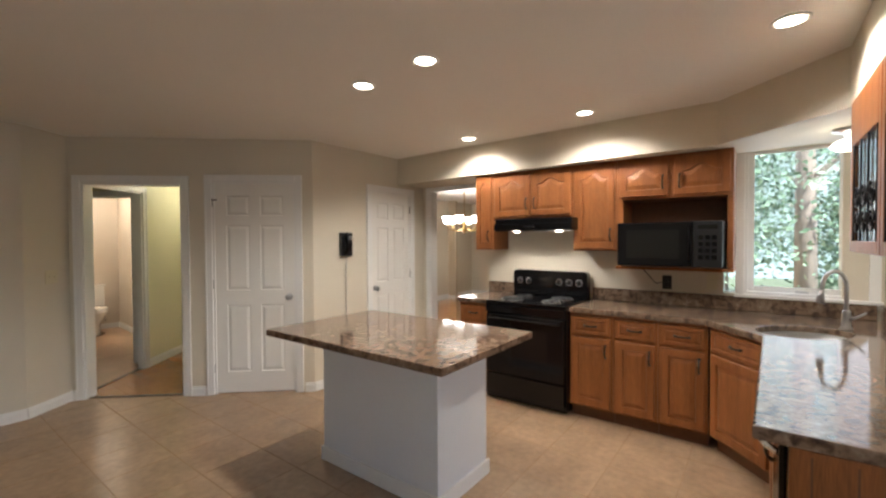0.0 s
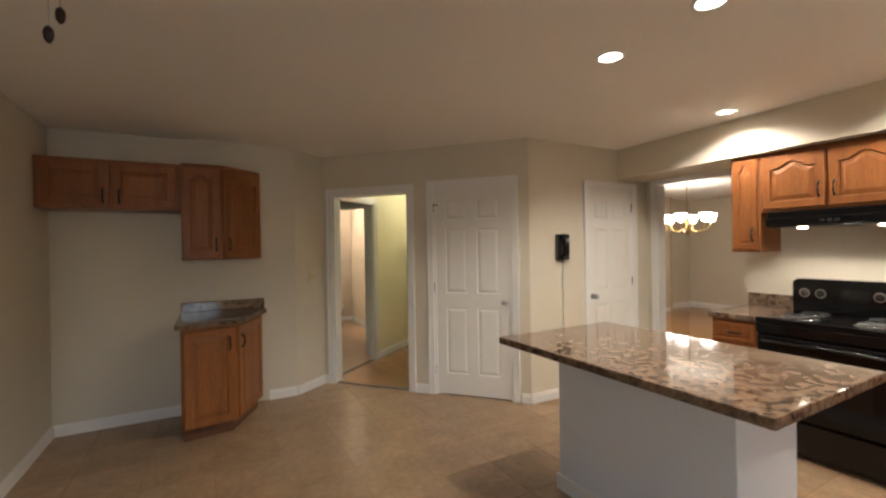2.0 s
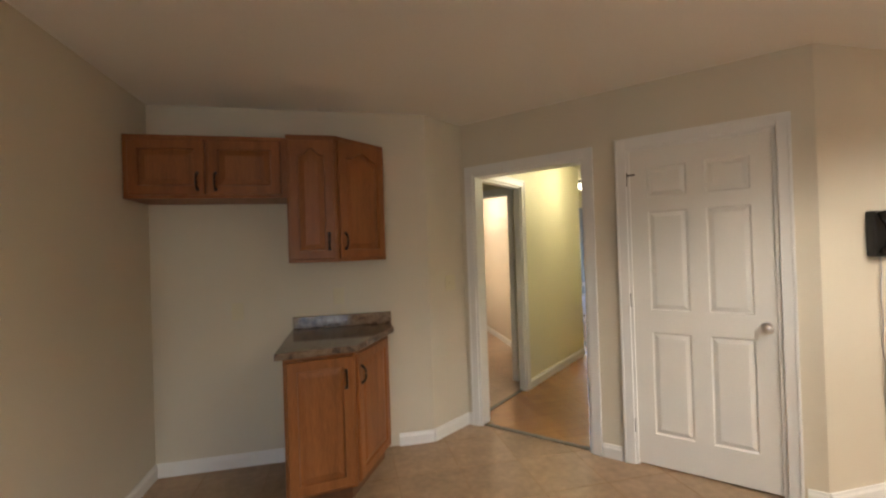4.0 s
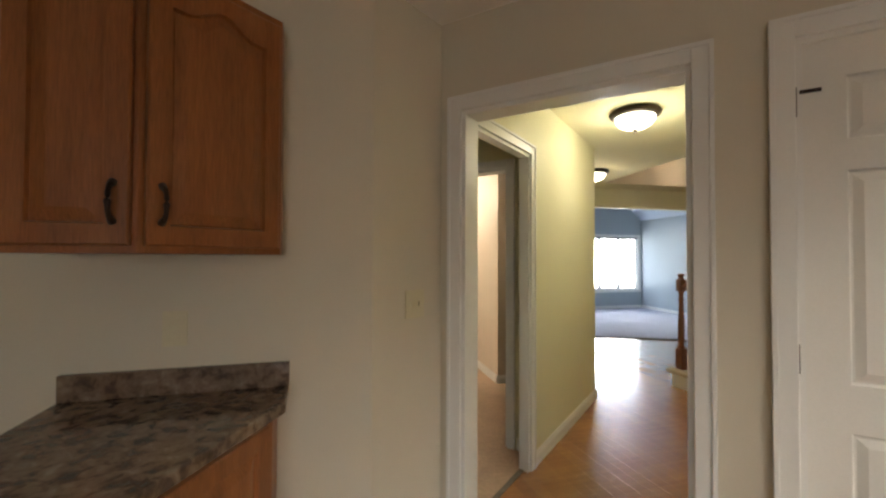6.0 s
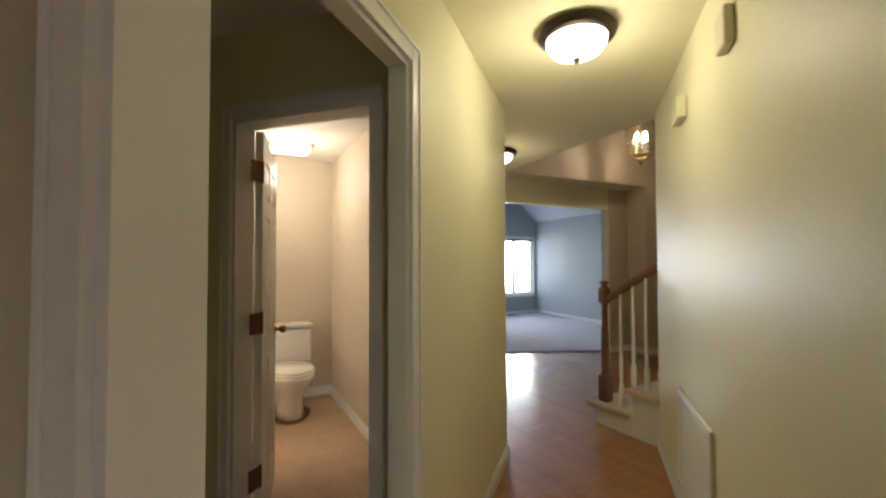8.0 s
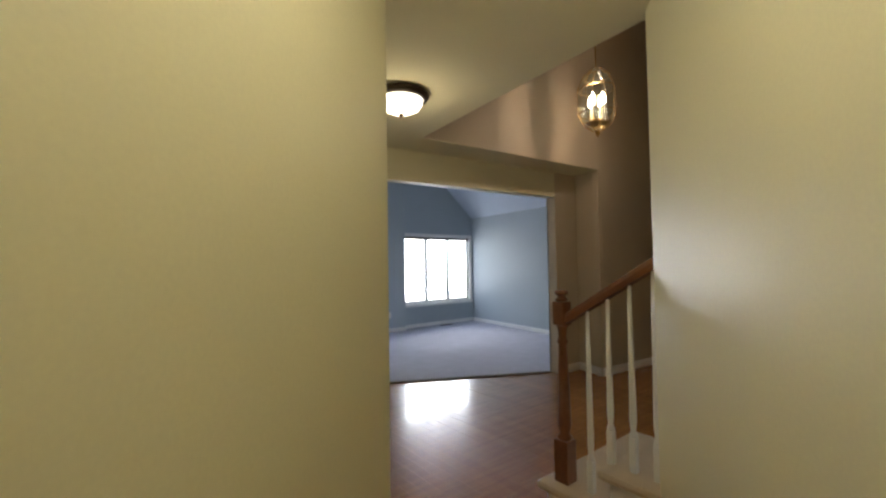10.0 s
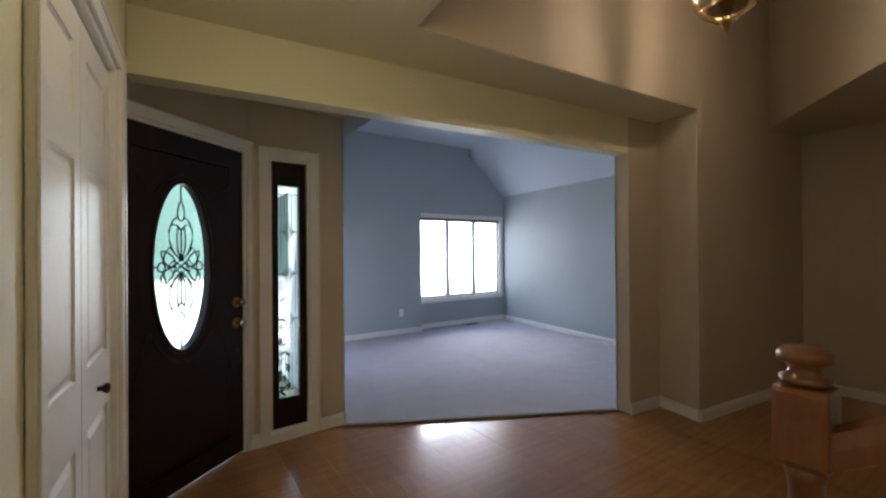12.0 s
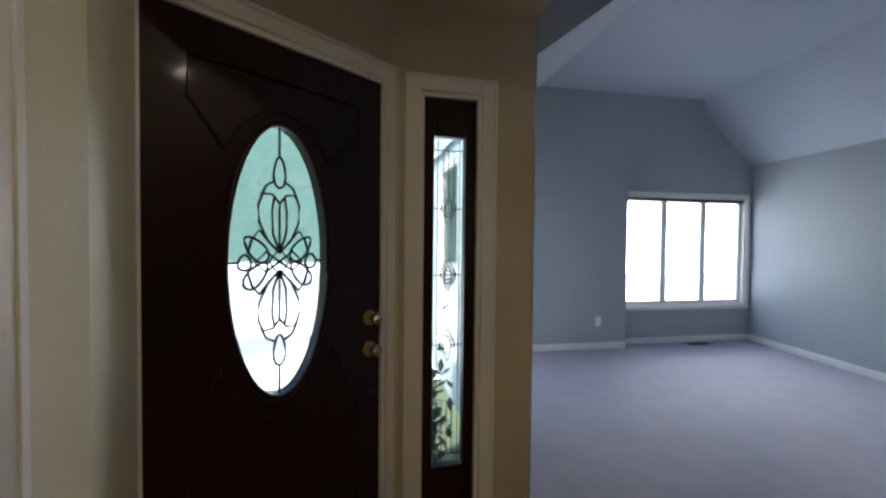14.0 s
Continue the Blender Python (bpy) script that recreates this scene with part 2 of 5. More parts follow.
def box(x0, y0, z0, x1, y1, z1, bevel=0.0, bm=None):
    bm = bm or bmesh.new()
    v = [bm.verts.new((x, y, z)) for x in (x0, x1) for y in (y0, y1) for z in (z0, z1)]
    fs = [bm.faces.new([v[i] for i in q]) for q in ((0, 1, 3, 2), (4, 6, 7, 5), (0, 4, 5, 1), (2, 3, 7, 6), (0, 2, 6, 4), (1, 5, 7, 3))]
    if bevel:
        es = {e for f in fs for e in f.edges}
        bmesh.ops.bevel(bm, geom=list(es), offset=bevel, segments=2, affect="EDGES", profile=0.6)
    return bm


def prism(poly, z0, z1, bevel=0.0, bm=None):
    bm = bm or bmesh.new()
    lo = [bm.verts.new((x, y, z0)) for x, y in poly]
    hi = [bm.verts.new((x, y, z1)) for x, y in poly]
    n = len(poly)
    fs = [bm.faces.new(lo[::-1]), bm.faces.new(hi)]
    for i in range(n):
        fs.append(bm.faces.new((lo[i], lo[(i + 1) % n], hi[(i + 1) % n], hi[i])))
    if bevel:
        bmesh.ops.bevel(bm, geom=list({e for f in fs for e in f.edges}), offset=bevel, segments=2, affect="EDGES", profile=0.6)
    return bm


def lathe(rows, n=20, bm=None, at=(0, 0, 0)):
    """A turned shape from rows of (radius, height)."""
    bm = bm or bmesh.new()
    rings = [[bm.verts.new((at[0] + r * math.cos(6.28318 * i / n), at[1] + r * math.sin(6.28318 * i / n), at[2] + z)) for i in range(n)] for r, z in rows]
    for a, b in zip(rings, rings[1:]):
        for i in range(n):
            bm.faces.new((a[i], a[(i + 1) % n], b[(i + 1) % n], b[i]))
    bm.faces.new(rings[0][::-1])
    bm.faces.new(rings[-1])
    return bm


def tube(points, r, n=8, bm=None, closed=False):
    """A round rod along points."""
    bm = bm or bmesh.new()
    pts = [Vector(p) for p in points]
    rings = []
    for i, p in enumerate(pts):
        a = pts[i - 1] if (i or closed) else p
        b = pts[(i + 1) % len(pts)] if (i + 1 < len(pts) or closed) else p
        d = (b - a).normalized()
        u = d.cross(Vector((0, 0, 1)))
        if u.length < 0.05:
            u = d.cross(Vector((0, 1, 0)))
        u.normalize()
        w = d.cross(u)
        rr = r[i] if isinstance(r, (list, tuple)) else r
        rings.append([bm.verts.new(p + rr * (u * math.cos(6.28318 * k / n) + w * math.sin(6.28318 * k / n))) for k in range(n)])
    m = len(rings)
    for i in range(m if closed else m - 1):
        a, b = rings[i], rings[(i + 1) % m]
        for k in range(n):
            bm.faces.new((a[k], a[(k + 1) % n], b[(k + 1) % n], b[k]))
    if not closed:
        bm.faces.new(rings[0][::-1])
        bm.faces.new(rings[-1])
    return bm


def extrude_xz(outline, y0, y1, bm=None, bevel=0.0):
    """A flat outline in x and z, thick from y0 to y1."""
    bm = bm or bmesh.new()
    a = [bm.verts.new((x, y0, z)) for x, z in outline]
    b = [bm.verts.new((x, y1, z)) for x, z in outline]
    n = len(outline)
    fs = [bm.faces.new(a), bm.faces.new(b[::-1])]
    for i in range(n):
        fs.append(bm.faces.new((a[i], b[i], b[(i + 1) % n], a[(i + 1) % n])))
    if bevel:
        bmesh.ops.bevel(bm, geom=list({e for f in fs for e in f.edges}), offset=bevel, segments=1, affect="EDGES")
    return bm


def frame_on(a, b):
    """The pose at plan point a whose x runs towards b, and whose y points to the left of that."""
    ang = math.degrees(math.atan2(b[1] - a[1], b[0] - a[0]))
    return pose(a[0], a[1], 0, 0, 0, ang)


def length(a, b):
    return math.hypot(b[0] - a[0], b[1] - a[1])


def wall(name, a, b, z0, z1, material, thick=0.06, holes=(), label="", base=True, base_gaps=(), base_h=0.09):
    """A wall whose face runs from a to b and looks to its right; it is thick to the left. holes: (s0, s1, z0, z1) along it."""
    n = length(a, b)
    bm = bmesh.new()
    cuts = sorted(holes)
    s = 0.0
    for h0, h1, hz0, hz1 in cuts:
        if h0 > s:
            box(s, 0, z0, h0, thick, z1, 0, bm)
        if hz0 > z0:
            box(h0, 0, z0, h1, thick, hz0, 0, bm)
        if hz1 < z1:
            box(h0, 0, hz1, h1, thick, z1, 0, bm)
        s = h1
    if s < n:
        box(s, 0, z0, n, thick, z1, 0, bm)
    ob = part(name, bm, material)
    ob.matrix_basis = frame_on(a, b)
    tagged(ob, label or "painted interior wall", "wall", kind="structure")
    if base:
        gaps = sorted([(h[0] - 0.07, h[1] + 0.07) for h in holes if h[2] <= z0 + 0.01] + list(base_gaps))
        s = 0.0
        runs = []
        for g0, g1 in gaps:
            if g0 > s + 0.01:
                runs.append((s, g0))
            s = max(s, g1)
        if s < n - 0.01:
            runs.append((s, n))
        for r0, r1 in runs:
            bb = bmesh.new()
            prof = [(0.0, 0.0), (-0.016, 0.0), (-0.016, base_h * 0.72), (-0.010, base_h * 0.86), (-0.008, base_h), (0.0, base_h)]
            p0 = [bb.verts.new((r0, y - 0.001, z + z0)) for y, z in prof]
            p1 = [bb.verts.new((r1, y - 0.001, z + z0)) for y, z in prof]
            for i in range(6):
                bb.faces.new((p0[i], p0[(i + 1) % 6], p1[(i + 1) % 6], p1[i]))
            bb.faces.new(p0[::-1])
            bb.faces.new(p1)
            o = part("baseboard", bb, WHITE)
            o.matrix_basis = frame_on(a, b)
            tagged(o, "white painted baseboard along the wall", "baseboard", kind="structure")
    return ob


def casing(name, m, s0, s1, top, w=0.065, d=0.018, depth=0.12, label="white painted door casing", bottom=0.0, sill=False, both=True):
    """Door trim and jamb linings round an opening from s0 to s1; the room is at y < 0."""
    ob = thing(name, m, label, "door frame")
    ob["kind"] = "structure"
    ys = [(-d, -0.001)] + ([(depth + 0.001, depth + d)] if both else [])
    for y0, y1 in ys:
        part("casing_side", box(s0 - w, y0, bottom, s0, y1, top + w, 0.004), WHITE, ob)
        part("casing_side", box(s1, y0, bottom, s1 + w, y1, top + w, 0.004), WHITE, ob)
        part("casing_head", box(s0 + 0.0005, y0, top, s1 - 0.0005, y1, top + w - 0.0005, 0.004), WHITE, ob)
        for q0, q1 in ((s0 - w, s0 - w + 0.015), (s1 + w - 0.015, s1 + w)):
            part("casing_bead", box(q0, y0 - 0.006 if y0 < 0 else y1, bottom, q1, y0 if y0 < 0 else y1 + 0.006, top + w, 0.002), WHITE, ob)
        part("casing_bead", box(s0 - w, y0 - 0.006 if y0 < 0 else y1, top + w - 0.015, s1 + w, y0 if y0 < 0 else y1 + 0.006, top + w + 0.001, 0.002), WHITE, ob)
    j = 0.018
    part("jamb", box(s0 - 0.001, -0.002, bottom, s0 + j, depth + 0.002, top), WHITE, ob)
    part("jamb", box(s1 - j, -0.002, bottom, s1 + 0.001, depth + 0.002, top), WHITE, ob)
    part("jamb", box(s0 + j, -0.002, top - j, s1 - j, depth + 0.002, top + 0.001), WHITE, ob)
    return ob


def raised_panel(x0, z0, x1, z1, y, arch=0.0, depth=0.010, bm=None, out=-1):
    """A sunk field with a raised centre, set on the face y; the face looks to -y (out=-1)."""
    bm = bm or bmesh.new()

    def loop(i, dy):
        a0, a1, b0, b1 = x0 + i, x1 - i, z0 + i, z1 - i
        pts = [(a0, b0), (a1, b0)]
        if arch:
            for k in range(11):
                t = k / 10
                u = abs(2 * t - 1)
                rise = arch * (0.5 + 0.5 * math.cos(math.pi * min(1, u * 1.45)))
                pts.append((a1 + (a0 - a1) * t, b1 - arch + rise))
        else:
            pts += [(a1, b1), (a0, b1)]
        return [bm.verts.new((px, y + dy, pz)) for px, pz in pts]

    w = min(x1 - x0, z1 - z0)
    loops = [loop(0, out * 0.0005), loop(0.006, -out * depth * 0.6), loop(0.012, -out * depth * 0.6), loop(min(0.035, w * 0.22), out * depth * 0.35)]
    for a, b in zip(loops, loops[1:]):
        n = len(a)
        for i in range(n):
            bm.faces.new((a[i], a[(i + 1) % n], b[(i + 1) % n], b[i]))
    bm.faces.new(loops[-1])
    return bm


def panel_slab(name, x0, x1, z0, z1, y0, y1, panels, material, parent, label="", back=False):
    """A door leaf with cut fields; panels are (x0, z0, x1, z1[, arch])."""
    bm = bmesh.new()
    xs = sorted({x0, x1, *[p[0] for p in panels], *[p[2] for p in panels]})
    zs = sorted({z0, z1, *[p[1] for p in panels], *[p[3] for p in panels]})
    for i in range(len(xs) - 1):
        for j in range(len(zs) - 1):
            cx, cz = (xs[i] + xs[i + 1]) / 2, (zs[j] + zs[j + 1]) / 2
            if any(p[0] < cx < p[2] and p[1] < cz < p[3] for p in panels):
                continue
            box(xs[i], y0, zs[j], xs[i + 1], y1, zs[j + 1], 0, bm)
    bmesh.ops.remove_doubles(bm, verts=bm.verts, dist=1e-5)
    ob = part(name, bm, material, parent, label)
    for p in panels:
        b2 = raised_panel(p[0], p[1], p[2], p[3], y0 + 0.004, 0, 0.009)
        q = part("panel", b2, material, ob)
        if back:
            part("panel", raised_panel(p[0], p[1], p[2], p[3], y1 - 0.004, 0, 0.009, out=1), material, ob)
    return ob


def six_panels(x0, x1, z0, z1):
    w = x1 - x0
    st, mid = 0.15 * w, 0.13 * w
    a0, a1, b0, b1 = x0 + st, x0 + w / 2 - mid / 2, x0 + w / 2 + mid / 2, x1 - st
    h = z1 - z0
    rows = ((z0 + 0.10 * h, z0 + 0.42 * h), (z0 + 0.49 * h, z0 + 0.80 * h), (z0 + 0.845 * h, z0 + 0.94 * h))
    return [(p, r[0], q, r[1]) for r in rows for p, q in ((a0, a1), (b0, b1))]


def knob(parent, x, z, y, material, r=0.028, out=-1):
    bm = lathe([(0.030, 0), (0.030, 0.006), (0.012, 0.010), (0.011, 0.028), (r * 0.8, 0.034), (r, 0.048), (r * 0.85, 0.062), (0.004, 0.066)], 16)
    bmesh.ops.rotate(bm, verts=bm.verts, matrix=Euler((radians(90) if out < 0 else radians(-90), 0, 0)).to_matrix())
    bmesh.ops.translate(bm, verts=bm.verts, vec=(x, y, z))
    return part("door_knob", bm, material, parent, "round metal knob", True)


def hinge(parent, x, z, y, material, h=0.09):
    bm = tube([(x, y - 0.006, z - h / 2), (x, y - 0.006, z + h / 2)], 0.007)
    box(x - 0.014, y - 0.003, z - h / 2, x + 0.014, y - 0.0005, z + h / 2, 0, bm)
    return part("hinge", bm, material, parent, "metal butt hinge")


# ---- plan ----
P, Q = (0.72, 4.66), (2.20, 3.03)            # diagonal kitchen wall
CL = 2.44
HD = Vector((0.7627, 0.6468))
HN = Vector((-0.6468, 0.7627))
L0 = Vector((2.791, 6.357))                   # corner at the end of the hall's first wall


def hp(u, w):
    v = L0 + HD * u + HN * w
    return (v.x, v.y)


# ---- kitchen shell ----
def floor_sheet(name, poly, z, material, label, thick=0.05):
    ob = part(name, prism(poly, z - thick, z), material)
    return tagged(ob, label, "floor", kind="structure")


KPOLY = [(-3.6, -3.2), (3.9, -3.2), (3.9, 3.03), (2.20, 3.03), (0.72, 4.66), (0.40, 4.42), (-3.6, 4.42)]
floor_k = floor_sheet("floor_kitchen", KPOLY, -0.0015, GROUT, "tan ceramic tiled kitchen floor with darker grout")
tagged(part("ceiling_kitchen", prism([(-3.7, -3.3), (4.0, -3.3), (4.0, 3.05), (2.22, 3.05), (0.73, 4.68), (0.4, 4.45), (-3.7, 4.45)], CL, CL + 0.1), CEIL), "off-white painted flat ceiling with recessed lamps", "ceiling", kind="structure")

DW0, DW1, DWT = 0.11, 0.997, 2.02             # doorway in the diagonal wall
CD0, CD1, CDT = 1.275, 2.03, 2.045          # closet door
wall("wall_diagonal", P, Q, 0, CL, BEIGE, 0.06, [(DW0, DW1, 0, DWT), (CD0 - 0.015, CD1 + 0.015, 0, CDT)], "beige painted angled wall with two doorways")
wall("wall_phone", Q, (3.88, 3.03), 0, CL, BEIGE, 0.1, [(0.753, 1.418, 0, 2.03)], "beige painted wall with a white door")
wall("wall_dining_opening", (3.88, 3.029), (3.88, 1.95), 0, CL, BEIGE, 0.12, [(0.109, 1.079, 0, 2.10)], "beige painted wall over the dining room opening", base=False)
wall("wall_range", (3.712, 1.96), (3.712, -3.2), 0, CL, BEIGE, 0.165, [(2.168, 2.859, 1.04, 2.18)], "beige painted wall behind the range", base=False)
wall("wall_switch", (0.38, 4.42), P, 0, CL, BEIGE, 0.06, (), "beige painted narrow wall with a light switch")
wall("wall_fridge", (-3.6, 4.42), (0.38, 4.42), 0, CL, BEIGE, 0.1, [(0.62, 1.39, 1.16, 1.74)], "beige painted wall of the empty refrigerator alcove", base_gaps=[(3.05, 3.72)])
wall("wall_alcove", (-1.472, 3.05), (-1.472, 4.42), 0, CL, BEIGE, 0.06, (), "beige painted return wall beside the refrigerator alcove")
wall("wall_alcove_back", (-1.572, 4.42), (-1.572, 3.05), 0, CL, BEIGE, 0.038, (), "beige painted return wall")
wall("wall_alcove_end", (-1.572, 3.047), (-1.472, 3.047), 0, CL, BEIGE, 0.0025, (), "beige painted wall end", base=False)
wall("wall_west", (-3.6, -3.2), (-3.6, 4.42), 0, CL, BEIGE, 0.1, (), "beige painted wall")
wall("wall_south", (3.9, -3.2), (-3.6, -3.2), 0, CL, BEIGE, 0.1, [(4.1, 6.1, 0.5, 2.1)], "beige painted wall with an added wide window")
wall("wall_sink", (3.712, -1.112), (1.17, -1.112), 0, CL, BEIGE, 0.12, (), "beige painted wall behind the sink counter", base=False)
tagged(part("soffit", prism([(3.4015, 3.029), (3.24, -0.20), (2.64, -0.80), (1.17, -0.80), (1.17, -1.111), (3.711, -1.111), (3.711, 1.961), (3.879, 1.961), (3.879, 3.029)], 2.132, CL - 0.001), BEIGE), "beige painted soffit box above the wall cabinets", "soffit", kind="structure")
casing("doorway_trim", frame_on(P, Q), DW0, DW1, DWT, label="white painted casing of the open doorway to the hall", depth=0.12)
wall("wall_diagonal_back", (Q[0] + 0.09, Q[1] + 0.08), (P[0] + 0.09, P[1] + 0.08), 0, CL, YELLOW, 0.055, [(2.2016 - DW1, 2.2016 - DW0, 0, DWT)], "pale yellow hall side of the doorway wall", base=False)

# doors of the kitchen
m = frame_on(P, Q)
cd = thing("door_1", m, "closed white six-panel closet door with a nickel knob", "door")
panel_slab("leaf", CD0, CD1, 0.012, CDT - 0.02, 0.012, 0.047, six_panels(CD0, CD1, 0.012, CDT - 0.02), DOORWHITE, cd)
knob(cd, CD1 - 0.06, 0.93, 0.012, STEEL)
for z in (0.25, 1.06, 1.84):
    hinge(cd, CD0 - 0.004, z, 0.010, BRONZE)
part("hook", box(CD0 + 0.0, -0.035, 1.855, CD0 + 0.05, -0.025, 1.865, 0.002), BRONZE, cd, "small dark latch hook")
casing("closet_trim", m, CD0 - 0.006, CD1 + 0.006, CDT - 0.01, depth=0.06, both=False, label="white painted closet door casing")
m = frame_on(Q, (3.88, 3.03))
d2 = thing("door_2", m, "closed white six-panel door with a nickel knob", "door")
panel_slab("leaf", 0.763, 1.408, 0.012, 2.02, 0.010, 0.045, six_panels(0.763, 1.408, 0.012, 2.02), DOORWHITE, d2)
knob(d2, 0.823, 0.93, 0.010, STEEL)
for z in (0.25, 1.06, 1.84):
    hinge(d2, 1.412, z, 0.006, BRONZE)
casing("door_trim", m, 0.757, 1.414, 2.025, depth=0.06, both=False, label="white painted door casing")
casing("dining_trim", frame_on((3.88, 3.0), (3.88, -3.2)), 0.08, 1.10, 2.10, w=0.05, depth=0.12, label="white painted casing of the dining room opening")


# ---- cabinets ----
# the range wall and its run of cabinets, drawn full size and set a little nearer and narrower
SET = pose(-0.318, -0.441, 0) @ Matrix.Diagonal((0.96, 0.96, 1, 1)) @ pose(0.318, 0.441, 0)


def handle(parent, x, z, y, long=0.10, upright=True):
    pts = []
    for k in range(9):
        t = k / 8 - 0.5
        o = -0.028 * (1 - (2 * t) ** 4)
        pts.append((x, y + o, z + t * long) if upright else (x + t * long, y + o, z))
    return part("handle", tube(pts, [0.010, 0.007, 0.006, 0.007, 0.009, 0.007, 0.006, 0.007, 0.010], 8), BRONZE, parent, "dark bronze pull", True)


def relief(x0, x1, z0, z1, rows, arch, bm, back=False):
    """Nested outlines of a panelled front; rows are (inset, y, arched)."""
    loops = []
    for ins, y, bent in rows:
        a0, a1, b0, b1 = x0 + ins, x1 - ins, z0 + ins, z1 - ins
        pts = [(a0, b0), (a1, b0)]
        for k in range(13):
            t = k / 12
            u = abs(2 * t - 1)
            rise = arch * (0.5 + 0.5 * math.cos(math.pi * min(1, u * 1.35))) - arch if bent else 0.0
            pts.append((a1 + (a0 - a1) * t, b1 + rise))
        loops.append([bm.verts.new((px, y, pz)) for px, pz in pts])
    for a, b in zip(loops, loops[1:]):
        n = len(a)
        for i in range(n):
            bm.faces.new((a[i], a[(i + 1) % n], b[(i + 1) % n], b[i]))
    if back:
        bm.faces.new(loops[0])
    else:
        bm.faces.new(loops[-1])
    return bm


def oak_door(parent, x0, x1, z0, z1, arch=0.0, pull=None, y=0.0):
    """An overlay oak door with a raised panel, its face towards -y."""
    f = min(0.055, (x1 - x0) * 0.24)
    fr = [(0, y - 0.001, False), (0, y - 0.016, False), (0.005, y - 0.021, False), (f, y - 0.021, True), (f + 0.004, y - 0.009, True), (f + 0.010, y - 0.009, True)]
    d = part("door", relief(x0, x1, z0, z1, fr, arch, bmesh.new(), True), OAK, parent)
    w = min(x1 - x0, z1 - z0) - 2 * f
    part("panel", relief(x0, x1, z0, z1, [(f + 0.009, y - 0.0095, True), (f + 0.009 + min(0.028, w * 0.2), y - 0.018, True), (f + 0.012 + min(0.028, w * 0.2), y - 0.0185, True)], arch, bmesh.new()), OAK, d)
    if pull:
        handle(d, pull[0], pull[1], y - 0.020)
    return d


def drawer(parent, x0, x1, z0, z1, y=0.0):
    d = part("drawer_front", relief(x0, x1, z0, z1, [(0, y - 0.001, False), (0, y - 0.015, False), (0.006, y - 0.021, False), (0.024, y - 0.021, False), (0.028, y - 0.015, False), (0.036, y - 0.015, False)], 0, bmesh.new(), True), OAK, parent)
    part("panel", relief(x0, x1, z0, z1, [(0.035, y - 0.0152, False), (0.046, y - 0.020, False)], 0, bmesh.new()), OAK, d)
    handle(d, (x0 + x1) / 2, (z0 + z1) / 2, y - 0.020, 0.10, False)
    return d


def wall_cabinet(name, m, w, d, z0, z1, doors, label, arch=0.05):
    ob = thing(name, m, label, "cabinet", "oak wall cabinets")
    part("body", box(0.001, 0, z0, w - 0.001, d, z1, 0.002), OAK, ob)
    n = doors
    g = 0.018
    for i in range(n):
        a = g + i * (w - g) / n
        b = (i + 1) * (w - g) / n
        px = b - 0.035 if (i == 0 and n > 1) or n == 1 else a + 0.035
        oak_door(ob, a, b, z0 + 0.02, z1 - 0.03, arch, (px, z0 + 0.02 + min(0.12, (z1 - z0) * 0.3)))
    return ob


def base_cabinet(name, m, w, d, label, doors=1, drawers=True, group="oak base cabinets"):
    ob = thing(name, m, label, "cabinet", group)
    part("body", box(0.001, 0, 0.10, w - 0.001, d, 0.868, 0.002), OAK, ob)
    # toe kick in the darker oak that carries the recess's shade
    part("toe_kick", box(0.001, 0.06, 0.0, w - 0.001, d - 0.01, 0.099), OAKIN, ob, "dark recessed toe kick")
    g = 0.02
    for i in range(doors):
        a = g + i * (w - g) / doors
        b = (i + 1) * (w - g) / doors
        if drawers:
            drawer(ob, a, b, 0.70, 0.845)
        oak_door(ob, a, b, 0.12, 0.675 if drawers else 0.845, 0, (b - 0.035 if i % 2 == 0 else a + 0.035, 0.58))
    return ob


def east(y, x=3.55):
    return SET @ frame_on((x, y), (x, y - 1))


wall_cabinet("wall_cabinet", east(2.02), 0.22, 0.328, 1.37, 2.13, 1, "narrow honey oak wall cabinet with an arched door")
wall_cabinet("wall_cabinet", east(1.80), 0.85, 0.328, 1.675, 2.13, 2, "short honey oak wall cabinet above the range hood")
wall_cabinet("wall_cabinet", east(0.95), 0.39, 0.328, 1.37, 2.13, 1, "tall honey oak wall cabinet with an arched door")
mc = thing("microwave_cabinet", east(0.56), "honey oak cabinet with an open microwave niche", "cabinet", "oak wall cabinets")
part("body", box(0.001, 0, 1.79, 0.839, 0.328, 2.13, 0.002), OAK, mc)
part("side_panel", box(0.001, 0, 1.25, 0.05, 0.328, 1.789), OAK, mc)
part("side_panel", box(0.80, 0, 1.25, 0.839, 0.328, 1.789), OAK, mc)
# niche back in the darker oak, its shade put into the colour
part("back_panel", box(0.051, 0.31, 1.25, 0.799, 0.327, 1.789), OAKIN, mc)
part("shelf", box(-0.005, -0.04, 1.225, 0.845, 0.328, 1.249, 0.004), OAK, mc)
for a, b, px in ((0.02, 0.40, 0.36), (0.44, 0.82, 0.48)):
    oak_door(mc, a, b, 1.81, 2.10, 0.05, (px, 1.92))

mw = thing("microwave", east(0.52, 3.40), "black countertop microwave on the niche shelf", "microwave")
part("case", box(0, 0.02, 1.26, 0.74, 0.44, 1.60, 0.008), BLACKM, mw)
part("door", box(0.0, -0.005, 1.262, 0.55, 0.019, 1.598, 0.008), BLACK, mw)
part("window", box(0.07, -0.0075, 1.32, 0.46, -0.0052, 1.54, 0.001), GLASSBLK, mw, "grey tinted door window")
part("control_panel", box(0.552, -0.003, 1.262, 0.74, 0.019, 1.598, 0.006), BLACKM, mw)
